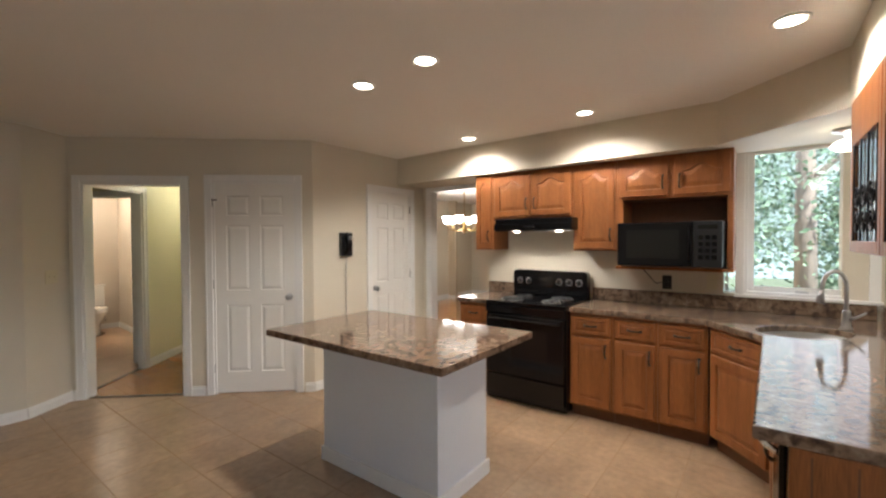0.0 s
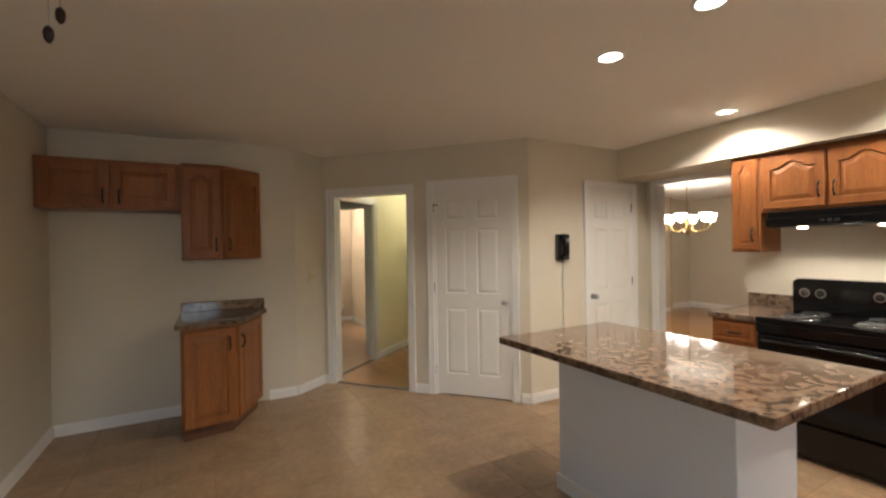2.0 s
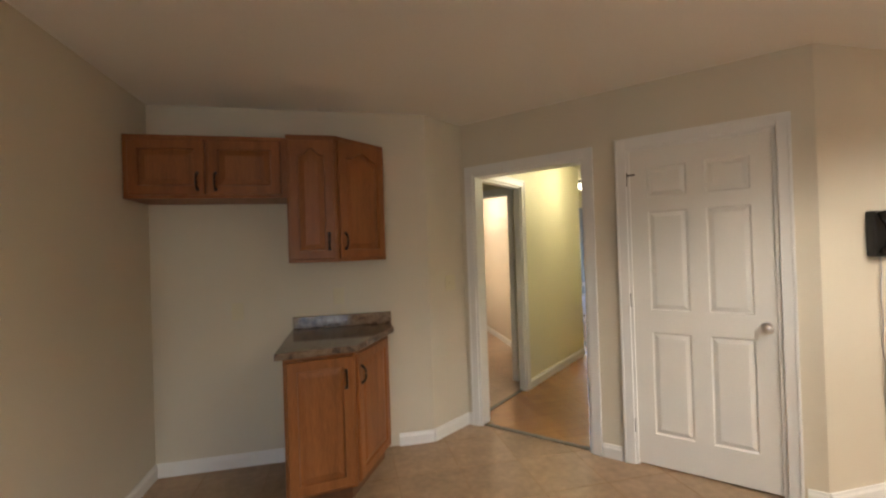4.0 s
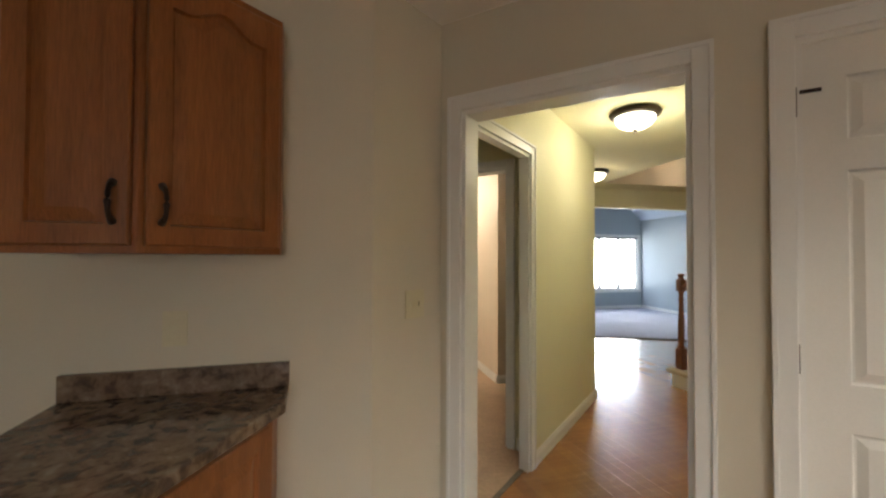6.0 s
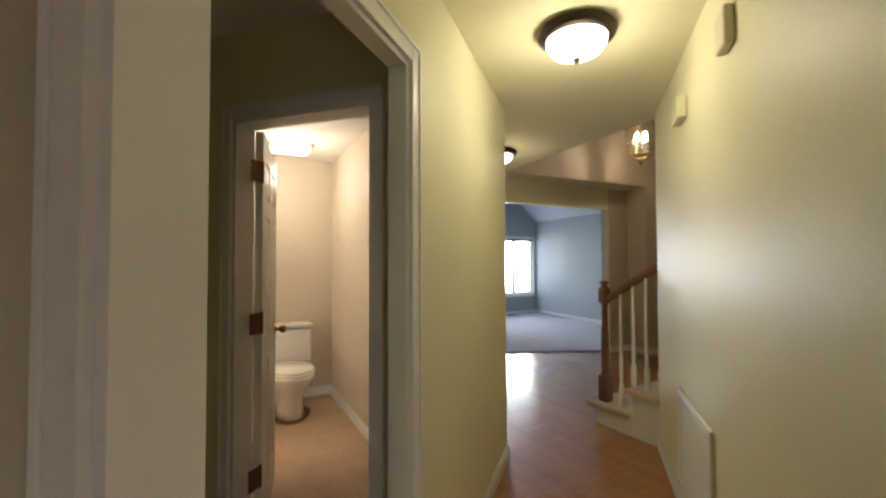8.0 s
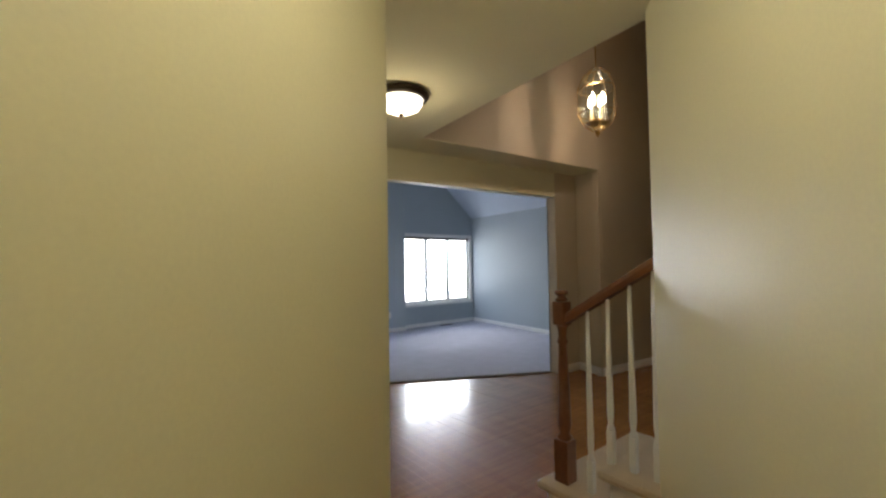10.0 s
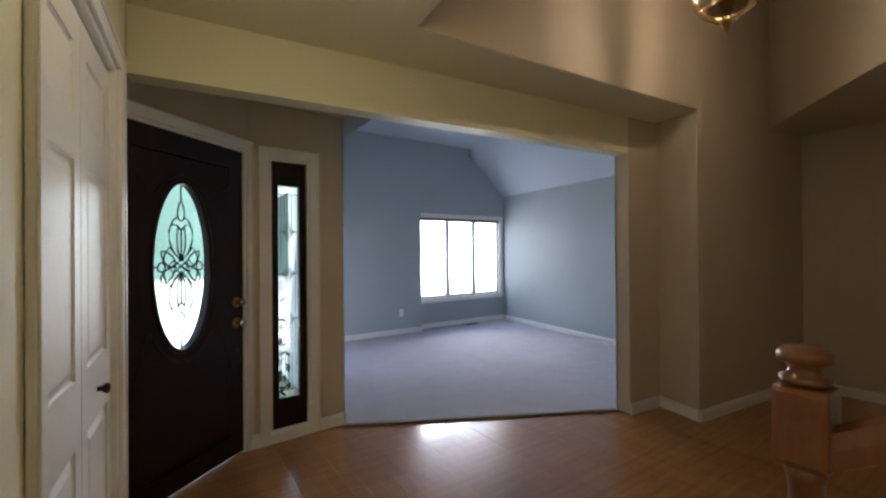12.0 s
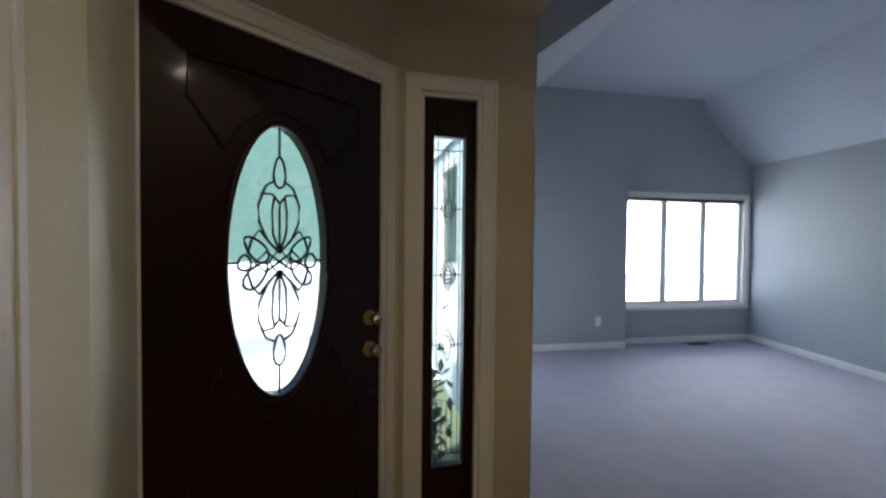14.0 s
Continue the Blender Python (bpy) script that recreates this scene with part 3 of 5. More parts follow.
part("handle", tube([(0.525, -0.005, 1.30), (0.525, -0.035, 1.33), (0.525, -0.035, 1.53), (0.525, -0.005, 1.56)], 0.008), BLACK, mw, "", True)
part("display", box(0.58, -0.0045, 1.54, 0.71, -0.0032, 1.575), GLASSBLK, mw)
for i in range(4):
    for j in range(3):
        part("button", box(0.585 + 0.043 * j, -0.0055, 1.32 + 0.048 * i, 0.618 + 0.043 * j, -0.0032, 1.352 + 0.048 * i), BLACK, mw)

hood = thing("range_hood", east(1.68, 3.34) @ pose(0, 0, -0.025), "black under-cabinet range hood with two lit lamps", "range hood")
part("shell", extrude_xz([(0, 1.575), (0.78, 1.575), (0.78, 1.69), (0, 1.69)], 0.03, 0.53, None, 0.006), BLACK, hood)
part("visor", box(0.0, 0.0, 1.585, 0.78, 0.03, 1.645, 0.008), BLACK, hood)
for x in (0.17, 0.61):
    part("lamp", lathe([(0.03, 0), (0.03, 0.006)], 14, None, (x, 0.17, 1.568)), BULB, hood, "lit hood lamp")
for k in range(3):
    part("switch", box(0.33 + 0.04 * k, -0.004, 1.605, 0.355 + 0.04 * k, 0.0, 1.622), BLACKM, hood)

# range
rg = thing("range", east(1.675, 3.19), "black freestanding electric range with a glass oven door", "stove")
W = 0.79
part("body", box(0, 0.02, 0.02, W, 0.67, 0.885, 0.004), BLACK, rg)
part("cooktop", box(-0.004, -0.01, 0.886, W + 0.004, 0.67, 0.918, 0.006), BLACK, rg, "glossy black cooktop")
part("oven_door", box(0.012, -0.025, 0.27, W - 0.012, 0.019, 0.80, 0.008), BLACK, rg)
part("oven_window", box(0.16, -0.0275, 0.42, W - 0.16, -0.0252, 0.68, 0.001), GLASSBLK, rg)
part("oven_handle", tube([(0.06, -0.025, 0.76), (0.06, -0.065, 0.77), (W - 0.06, -0.065, 0.77), (W - 0.06, -0.025, 0.76)], 0.012), BLACK, rg, "", True)
part("front_panel", box(0.0, -0.012, 0.81, W, 0.019, 0.884, 0.006), BLACK, rg)
part("drawer", box(0.012, -0.02, 0.06, W - 0.012, 0.019, 0.255, 0.008), BLACK, rg)
part("back_guard", extrude_xz([(0.0, 0.919), (W, 0.919), (W, 1.14), (W - 0.03, 1.165), (0.03, 1.165), (0.0, 1.14)], 0.56, 0.66, None, 0.006), BLACK, rg)
for x in (0.08, 0.18, W - 0.28, W - 0.18, W - 0.08):
    bm = lathe([(0.026, 0), (0.026, 0.006), (0.019, 0.010), (0.016, 0.028), (0.004, 0.030)], 14)
    bmesh.ops.rotate(bm, verts=bm.verts, matrix=Euler((radians(90), 0, 0)).to_matrix())
    bmesh.ops.translate(bm, verts=bm.verts, vec=(x, 0.559, 1.06))
    part("control_knob", bm, BLACKM, rg, "", True)
    part("dial_mark", lathe([(0.034, 0), (0.034, 0.001)], 16, None, (0, 0, 0)), STEEL, rg).matrix_basis = pose(x, 0.5595, 1.06, 90)
part("clock_panel", box(0.30, 0.556, 1.02, 0.46, 0.559, 1.10), GLASSBLK, rg)
for x, y, r in ((0.20, 0.17, 0.10), (0.59, 0.17, 0.08), (0.20, 0.42, 0.08), (0.59, 0.42, 0.10)):
    coil = part("burner", tube([(x + (0.02 + (r - 0.02) * k / 60) * math.cos(k * 0.42), y + (0.02 + (r - 0.02) * k / 60) * math.sin(k * 0.42), 0.928) for k in range(61)], 0.006, 6), BLACKM, rg, "black coil burner", True)
    part("drip_bowl", lathe([(r + 0.02, 0.0), (r + 0.022, 0.004), (r + 0.012, 0.005), (0.02, 0.001)], 24, None, (x, y, 0.919)), CHROME, coil, "chrome drip bowl", True)

# base cabinets
base_cabinet("base_cabinet", east(2.03, 3.26), 0.345, 0.61, "honey oak base cabinet beside the range")
base_cabinet("base_cabinet", east(0.875, 3.26), 0.36, 0.61, "honey oak base cabinet with a drawer")
base_cabinet("base_cabinet", east(0.514, 3.26), 0.33, 0.61, "honey oak base cabinet with a drawer")
base_cabinet("base_cabinet", east(0.183, 3.26), 0.33, 0.61, "honey oak base cabinet with a drawer")
sc = thing("sink_cabinet", SET @ frame_on((3.26, -0.16), (2.87, -0.51)), "angled honey oak sink base cabinet in the corner", "cabinet", "oak base cabinets")
part("body", box(0.0, 0.0, 0.10, 0.523, 0.12, 0.868, 0.002), OAK, sc)
part("toe_kick", box(0.0, 0.06, 0.0, 0.523, 0.119, 0.099), OAKIN, sc)
drawer(sc, 0.02, 0.50, 0.70, 0.845)
oak_door(sc, 0.02, 0.50, 0.12, 0.675, 0, (0.46, 0.58))
dwm = SET @ frame_on((2.86, -0.515), (1.3, -0.515))
fl = thing("filler_cabinet", dwm, "honey oak base cabinet next to the dishwasher", "cabinet", "oak base cabinets")
part("body", box(0.001, 0, 0.10, 0.88, 0.58, 0.868, 0.002), OAK, fl)
part("toe_kick", box(0.001, 0.06, 0, 0.88, 0.57, 0.099), OAKIN, fl)
for a, b in ((0.03, 0.44), (0.47, 0.87)):
    drawer(fl, a, b, 0.70, 0.845)
    oak_door(fl, a, b, 0.12, 0.675, 0, (b - 0.035, 0.58))
dwash = thing("dishwasher", dwm, "dark built-in dishwasher with a curved chrome handle", "dishwasher")
part("body", box(0.885, 0.0, 0.10, 1.485, 0.56, 0.866, 0.003), BLACKM, dwash)
part("door", box(0.89, -0.022, 0.12, 1.48, -0.001, 0.86, 0.006), BLACK, dwash)
part("handle", tube([(1.185 - 0.22 + 0.44 * k / 10, -0.022 - 0.05 * (1 - (k / 5 - 1) ** 4), 0.79) for k in range(11)], 0.012), CHROME, dwash, "curved chrome handle", True)
ep = thing("end_panel", SET @ frame_on((1.33, -0.515), (1.33, -1.13)), "dark wooden end panel of the counter", "panel")
part("board", box(0.0, -0.02, 0.0, 0.61, 0.044, 0.868, 0.003), OAK, ep)
# flat dark strips on the board stand in for the shade of grooves
for k in range(6):
    part("groove_shade", box(0.05 + 0.1 * k, -0.0205, 0.02, 0.056 + 0.1 * k, -0.0202, 0.85), OAKIN, ep)


# countertops
def slab(name, outer, hole, z0, z1, label, m=None):
    bm = bmesh.new()
    loops = []
    for poly in [outer] + ([hole] if hole else []):
        vs = [bm.verts.new((x, y, z1)) for x, y in poly]
        loops.append([bm.edges.new((vs[i], vs[(i + 1) % len(vs)])) for i in range(len(vs))])
    if hole:
        bmesh.ops.triangle_fill(bm, edges=[e for l in loops for e in l], use_beauty=True)
    else:
        bm.faces.new(bm.verts)
    r = bmesh.ops.extrude_face_region(bm, geom=list(bm.faces))
    vs = [g for g in r["geom"] if isinstance(g, bmesh.types.BMVert)]
    bmesh.ops.translate(bm, verts=vs, vec=(0, 0, z0 - z1))
    bmesh.ops.recalc_face_normals(bm, faces=bm.faces)
    sharp = [e for e in bm.edges if len(e.link_faces) == 2 and e.calc_face_angle() > 0.9]
    bmesh.ops.bevel(bm, geom=sharp, offset=0.008, segments=2, affect="EDGES", profile=0.7)
    ob = part(name, bm, GRAN)
    if m:
        ob.matrix_basis = m
    return tagged(ob, label, "countertop")


SX, SY = 3.12, -0.66
hole = [(SX + 0.27 * math.cos(a) * 0.707 + 0.20 * math.sin(a) * 0.707, SY - 0.27 * math.cos(a) * 0.707 + 0.20 * math.sin(a) * 0.707) for a in [6.28318 * k / 28 for k in range(28)]]
slab("countertop", [(3.22, 0.868), (3.22, -0.13), (2.84, -0.455), (1.30, -0.425), (1.30, -1.135), (3.875, -1.135), (3.875, 0.868)], hole, 0.871, 0.911, "polished brown granite countertop with a sink cutout", SET)
slab("countertop", [(3.22, 2.045), (3.22, 1.69), (3.875, 1.69), (3.875, 2.045)], None, 0.871, 0.911, "small polished brown granite countertop beside the range", SET)
tagged(part("backsplash", box(3.855, -1.10, 0.912, 3.879, 0.868, 1.02, 0.003), GRAN), "low brown granite backsplash under the window", "backsplash").matrix_basis = SET
tagged(part("backsplash", box(3.855, 1.69, 0.912, 3.879, 2.045, 1.02, 0.003), GRAN), "low brown granite backsplash beside the range", "backsplash").matrix_basis = SET
tagged(part("backsplash", box(1.30, -1.139, 0.912, 3.85, -1.115, 1.02, 0.003), GRAN), "low brown granite backsplash behind the sink", "backsplash").matrix_basis = SET
sk = thing("sink", SET @ pose(SX, SY, 0.87, 0, 0, -45), "undermounted oval stainless steel sink", "sink")
bm = bmesh.new()
rings = []
for k, z in ((1.03, 0.0), (1.0, -0.01), (0.96, -0.12), (0.80, -0.17), (0.12, -0.18)):
    rings.append([bm.verts.new((0.27 * k * math.cos(6.28318 * i / 28), 0.20 * k * math.sin(6.28318 * i / 28), z)) for i in range(28)])
for a, b in zip(rings, rings[1:]):
    for i in range(28):
        bm.faces.new((a[i], a[(i + 1) % 28], b[(i + 1) % 28], b[i]))
bm.faces.new(rings[-1])
part("bowl", bm, STEEL, sk, "", True)
part("drain", lathe([(0.04, 0), (0.04, 0.004), (0.01, 0.004)], 16, None, (0, 0, -0.178)), CHROME, sk)
fc = thing("faucet", SET @ pose(3.34, -0.88, 0.911, 0, 0, 135), "brushed nickel gooseneck kitchen faucet", "faucet")
part("base", lathe([(0.032, 0), (0.032, 0.01), (0.024, 0.02), (0.022, 0.10), (0.018, 0.12)], 16), STEEL, fc, "", True)
part("spout", tube([(0, 0, 0.10), (0, 0, 0.26)] + [(0.09 - 0.09 * math.cos(a), 0, 0.26 + 0.10 * math.sin(a)) for a in [0.35 * k for k in range(1, 9)]] + [(0.185, 0, 0.24)], 0.012, 10), STEEL, fc, "", True)
part("spray_head", tube([(0.186, 0, 0.25), (0.192, 0, 0.17)], [0.016, 0.021], 12), STEEL, fc, "", True)
part("lever", tube([(0, 0.02, 0.07), (0, 0.06, 0.085), (0, 0.11, 0.12)], [0.010, 0.008, 0.006], 8), STEEL, fc, "", True)

# island
il = thing("kitchen_island", pose(0, 0, 0), "white painted kitchen island base with white baseboard", "kitchen island")
part("body", box(1.45, 0.93, 0.0, 1.95, 1.90, 0.868, 0.004), ISLWHITE, il)
part("cabinet_back", box(1.951, 0.95, 0.10, 1.975, 1.88, 0.866, 0.002), OAK, il, "honey oak cabinet side")
for x0, y0, x1, y1 in ((1.435, 0.915, 1.965, 0.929), (1.435, 0.93, 1.449, 1.914), (1.45, 1.901, 1.965, 1.914)):
    part("baseboard", box(x0, y0, 0.0, x1, y1, 0.09, 0.004), WHITE, il)
slab("island_top", [(1.14, 0.665), (2.06, 0.665), (2.06, 2.07), (1.14, 2.07)], None, 0.869, 0.909, "polished brown granite island top with a wide overhang")

# refrigerator alcove cabinets
m = frame_on((-1.47, 4.10), (0, 4.10))
fcab = thing("fridge_wall_cabinet", m, "short honey oak cabinet above the empty refrigerator alcove", "cabinet", "oak wall cabinets")
part("body", box(0.0, 0.0, 1.78, 0.90, 0.315, 2.16, 0.002), OAK, fcab)
for a, b, px in ((0.03, 0.44, 0.40), (0.46, 0.87, 0.50)):
    oak_door(fcab, a, b, 1.80, 2.13, 0, (px, 1.88))
ac = thing("angled_wall_cabinet", pose(0, 0, 0), "tall honey oak wall cabinet with an angled end door", "cabinet", "oak wall cabinets")
part("body", prism([(-0.565, 4.415), (-0.565, 4.06), (-0.27, 4.06), (0.055, 4.33), (0.055, 4.415)], 1.37, 2.17, 0.002), OAK, ac)
da = oak_door(ac, 0.015, 0.285, 1.39, 2.14, 0.045, (0.25, 1.50))
da.matrix_basis = frame_on((-0.565, 4.06), (-0.27, 4.06))
db = oak_door(ac, 0.015, 0.405, 1.39, 2.14, 0.045, (0.05, 1.50))
db.matrix_basis = frame_on((-0.27, 4.06), (0.055, 4.33))
ab = thing("angled_base_cabinet", pose(0, 0, 0), "honey oak base cabinet with an angled end door", "cabinet", "oak base cabinets")
part("body", prism([(-0.565, 4.415), (-0.565, 3.70), (-0.19, 3.765), (0.045, 4.25), (0.045, 4.415)], 0.10, 0.866, 0.002), OAK, ab)
# again the darker oak, with the recess's shade in it
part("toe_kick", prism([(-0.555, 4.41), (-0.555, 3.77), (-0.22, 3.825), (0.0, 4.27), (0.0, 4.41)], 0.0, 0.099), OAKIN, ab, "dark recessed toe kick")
da = oak_door(ab, 0.015, 0.37, 0.12, 0.845, 0, (0.33, 0.72))
da.matrix_basis = frame_on((-0.565, 3.70), (-0.19, 3.765))
db = oak_door(ab, 0.015, 0.49, 0.12, 0.845, 0, (0.05, 0.72))
db.matrix_basis = frame_on((-0.19, 3.765), (0.045, 4.25))
slab("countertop", [(-0.60, 4.416), (-0.60, 3.65), (-0.17, 3.72), (0.085, 4.23), (0.085, 4.416)], None, 0.868, 0.905, "small angled dark brown granite countertop")
tagged(part("backsplash", box(-0.595, 4.392, 0.906, 0.085, 4.417, 0.99, 0.003), GRAN), "low dark granite backsplash on the small counter", "backsplash")


# small kitchen fittings
def plate(m, label, kind="outlet", material=IVORY, w=0.075, h=0.118):
    ob = thing("wall_" + kind, m, label, kind)
    part("cover_plate", box(-w / 2, -0.007, -h / 2, w / 2, -0.001, h / 2, 0.003), material, ob)
    if kind == "outlet":
        for z in (-0.022, 0.022):
            part("socket", box(-0.016, -0.0095, z - 0.014, 0.016, -0.0072, z + 0.014, 0.003), material, ob)
    else:
        n = max(1, round(w / 0.06))
        for i in range(n):
            x = (i - (n - 1) / 2) * 0.046
            part("toggle", box(x - 0.005, -0.017, -0.010, x + 0.005, -0.0072, 0.012, 0.002), material, ob)
    return ob


plate(pose(-0.28, 4.42, 1.12), "ivory wall outlet above the small counter", "outlet", IVORY)
plate(pose(-0.95, 4.42, 1.05), "beige wall outlet in the refrigerator alcove")
plate(frame_on((0.38, 4.42), P) @ pose(0.235, 0, 1.165), "ivory double light switch beside the doorway", "switch", IVORY, 0.115)
plate(SET @ frame_on((3.88, 3), (3.88, -3)) @ pose(3.12, 0, 1.12), "ivory wall outlet above the backsplash")
plate(SET @ frame_on((3.88, 3), (3.88, -3)) @ pose(2.78, 0, 1.10), "dark wall outlet with a plugged cord", "outlet", BLACKM)
cordm = thing("power_cord", SET, "thin black power cord drooping from the microwave", "cord")
part("cable", tube([(3.80, 0.42, 1.23), (3.82, 0.36, 1.16), (3.83, 0.30, 1.09), (3.84, 0.23, 1.11), (3.87, 0.20, 1.11)], 0.004, 6), BLACKM, cordm, "", True)
ph = thing("wall_phone", frame_on(Q, (3.88, 3.03)) @ pose(0.385, 0, 1.44), "black wall telephone with a thin hanging cord", "telephone")
part("base", box(-0.075, -0.045, -0.13, 0.075, -0.001, 0.115, 0.014), BLACKM, ph)
part("handset", tube([(-0.03, -0.055, -0.115), (-0.03, -0.078, -0.07), (-0.03, -0.076, 0.05), (-0.03, -0.055, 0.105)], [0.026, 0.019, 0.019, 0.028], 10), BLACK, ph, "", True)
part("cradle", box(0.012, -0.055, 0.04, 0.06, -0.044, 0.075, 0.006), STEEL, ph)
for i in range(12):
    part("key", box(0.012 + 0.017 * (i % 3), -0.049, -0.08 + 0.022 * (i // 3), 0.024 + 0.017 * (i % 3), -0.045, -0.066 + 0.022 * (i // 3)), BLACK, ph)
part("cord", tube([(0.01 + 0.005 * math.sin(k * 0.7), -0.012, -0.13 - 0.03 * k) for k in range(34)], 0.004, 6), STEEL, ph, "thin grey hanging cord", True)
vt = thing("floor_vent", pose(2.56, 2.86, 0.0), "brown metal floor register in the tiles", "vent")
part("frame", box(-0.12, -0.05, 0.0, 0.12, 0.05, 0.006, 0.002), OAKIN, vt)
for k in range(9):
    part("slat", box(-0.10, -0.040 + 0.0095 * k, 0.006, 0.10, -0.035 + 0.0095 * k, 0.009), BRONZE, vt)
fp = thing("ceiling_fan_pulls", pose(-0.70, 1.49, 0), "two small metal pull-chain weights hanging from the ceiling", "pull chain")
for x, y, z in ((0.0, 0.03, 2.09), (-0.01, -0.03, 2.01)):
    part("chain", tube([(x, y, z), (x, y, CL)], 0.0018, 6), STEEL, fp)
    part("pull_weight", lathe([(0.003, 0.02), (0.010, 0.012), (0.012, 0.0), (0.010, -0.014), (0.004, -0.024)], 12, None, (x, y, z)), BRONZE, fp, "", True)


def can(x, y):
    ob = thing("recessed_light", pose(x, y, CL), "lit recessed ceiling lamp with a white trim ring", "ceiling light", "recessed kitchen lamps")
    part("trim_ring", lathe([(0.076, -0.001), (0.076, -0.006), (0.058, -0.008), (0.056, -0.001)], 24), WHITE, ob, "", True)
    part("lens", lathe([(0.055, -0.002), (0.054, -0.005), (0.02, -0.006)], 24), BULB, ob, "lit lamp")


for cx, cy in CANS:
    can(cx, cy)
sl = thing("sink_light", SET @ pose(3.36, -0.90, 2.13), "metal flush lamp with a lit glass shade over the sink", "ceiling light")
part("canopy", lathe([(0.10, 0), (0.10, -0.012), (0.05, -0.025), (0.03, -0.06)], 24), STEEL, sl, "", True)
part("shade", lathe([(0.03, -0.055), (0.08, -0.07), (0.11, -0.10), (0.08, -0.125), (0.01, -0.135)], 24), DOMEG, sl, "lit white glass shade", True)

# glass-door cabinet at the counter's end
gc = thing("glass_cabinet", SET @ frame_on((2.68, -0.83), (1.30, -0.83)), "oak wall cabinet with ironwork glass doors", "cabinet", "oak wall cabinets")
part("side_panel", box(0.0, 0.0, 1.40, 0.02, 0.29, 2.13), OAK, gc)
part("side_panel", box(1.36, 0.0, 1.40, 1.38, 0.29, 2.13), OAK, gc)
part("top_panel", box(0.02, 0.0, 2.11, 1.36, 0.29, 2.13), OAK, gc)
part("bottom_panel", box(0.02, 0.0, 1.40, 1.36, 0.29, 1.42), OAK, gc)
part("back_panel", box(0.02, 0.27, 1.42, 1.36, 0.285, 2.11), WHITE, gc)
for x0 in (0.0, 0.69):
    gd = part("door", box(x0 + 0.005, -0.022, 1.405, x0 + 0.055, -0.001, 2.125, 0.003), OAK, gc)
    part("stile", box(x0 + 0.635, -0.022, 1.405, x0 + 0.685, -0.001, 2.125, 0.003), OAK, gd)
    part("rail", box(x0 + 0.056, -0.022, 1.405, x0 + 0.634, -0.001, 1.455, 0.003), OAK, gd)
    part("rail", box(x0 + 0.056, -0.022, 1.91, x0 + 0.634, -0.001, 2.125, 0.003), OAK, gd)
    part("door_pane", box(x0 + 0.055, -0.012, 1.45, x0 + 0.635, -0.008, 1.915), BEVEL, gd)
    for cx in (0.17, 0.345, 0.52):
        for s0 in (1, -1):
            part("scroll", tube([(x0 + cx + 0.055 * math.cos(k * 0.5) * (1 - k / 32), -0.020, 1.60 + s0 * (0.062 - 0.055 * math.sin(k * 0.5) * (1 - k / 32))) for k in range(26)], 0.005, 6), LEAD, gd, "black iron scroll", True)
    for x in (0.08, 0.26, 0.43, 0.61):
        part("iron_bar", tube([(x0 + x, -0.018, 1.456), (x0 + x, -0.018, 1.909)], 0.005), LEAD, gd)


# windows
def window(name, m, w, h, z, lights, label, depth=0.1, casing_w=0.06):
    """A window in an opening from x 0 to w, z to z + h; the room is at y < 0."""
    ob = thing(name, m, label, "window")
    ob["kind"] = "structure"
    c = casing_w
    part("window_frame", box(-c, -0.018, z - c, 0, -0.001, z + h + c, 0.004), WHITE, ob)
    part("window_frame", box(w, -0.018, z - c, w + c, -0.001, z + h + c, 0.004), WHITE, ob)
    part("window_frame", box(0.0005, -0.018, z + h, w - 0.0005, -0.001, z + h + c, 0.004), WHITE, ob)
    part("window_sill", box(-c - 0.01, -0.035, z - 0.025, w + c + 0.01, -0.0185, z, 0.004), WHITE, ob)
    part("window_frame", box(0.0005, -0.018, z - c, w - 0.0005, -0.001, z, 0.004), WHITE, ob)
    for a0, b0, a1, b1 in ((0, z, 0.02, z + h), (w - 0.02, z, w, z + h), (0.02, z, w - 0.02, z + 0.02), (0.02, z + h - 0.02, w - 0.02, z + h)):
        part("jamb", box(a0, 0, b0, a1, depth, b1), WHITE, ob)
    n = lights
    iw = (w - 0.04) / n
    for i in range(n):
        x0 = 0.02 + i * iw
        s = 0.04
        y0, y1 = depth * 0.45, depth * 0.45 + 0.035
        sash = part("sash", box(x0 + 0.001, y0, z + 0.021, x0 + s, y1, z + h - 0.021, 0.003), WHITE, ob)
        part("sash", box(x0 + iw - s, y0, z + 0.021, x0 + iw - 0.001, y1, z + h - 0.021, 0.003), WHITE, ob)
        part("sash", box(x0 + s, y0, z + 0.021, x0 + iw - s, y1, z + 0.02 + s, 0.003), WHITE, ob)
        part("sash", box(x0 + s, y0, z + h - 0.02 - s, x0 + iw - s, y1, z + h - 0.021, 0.003), WHITE, ob)
        p = part("pane", box(x0 + s, y0 + 0.015, z + 0.02 + s, x0 + iw - s, y0 + 0.019, z + h - 0.02 - s), PANE, ob)
        p.visible_shadow = False
        part("crank", box(x0 + iw / 2 - 0.04, y0 - 0.02, z + 0.022, x0 + iw / 2 + 0.04, y0 - 0.003, z + 0.038, 0.004), STEEL, ob)
    return ob


window("window_1", SET @ frame_on((3.88, 3.0), (3.88, -3.2)) @ pose(3.34, 0, 0), 0.72, 1.14, 1.04, 1, "white casement window over the kitchen sink", 0.12)
window("window_2", frame_on((-3.6, 4.42), (0.38, 4.42)) @ pose(0.62, 0, 0), 0.77, 0.58, 1.16, 1, "small white casement window in the side wall", 0.1)
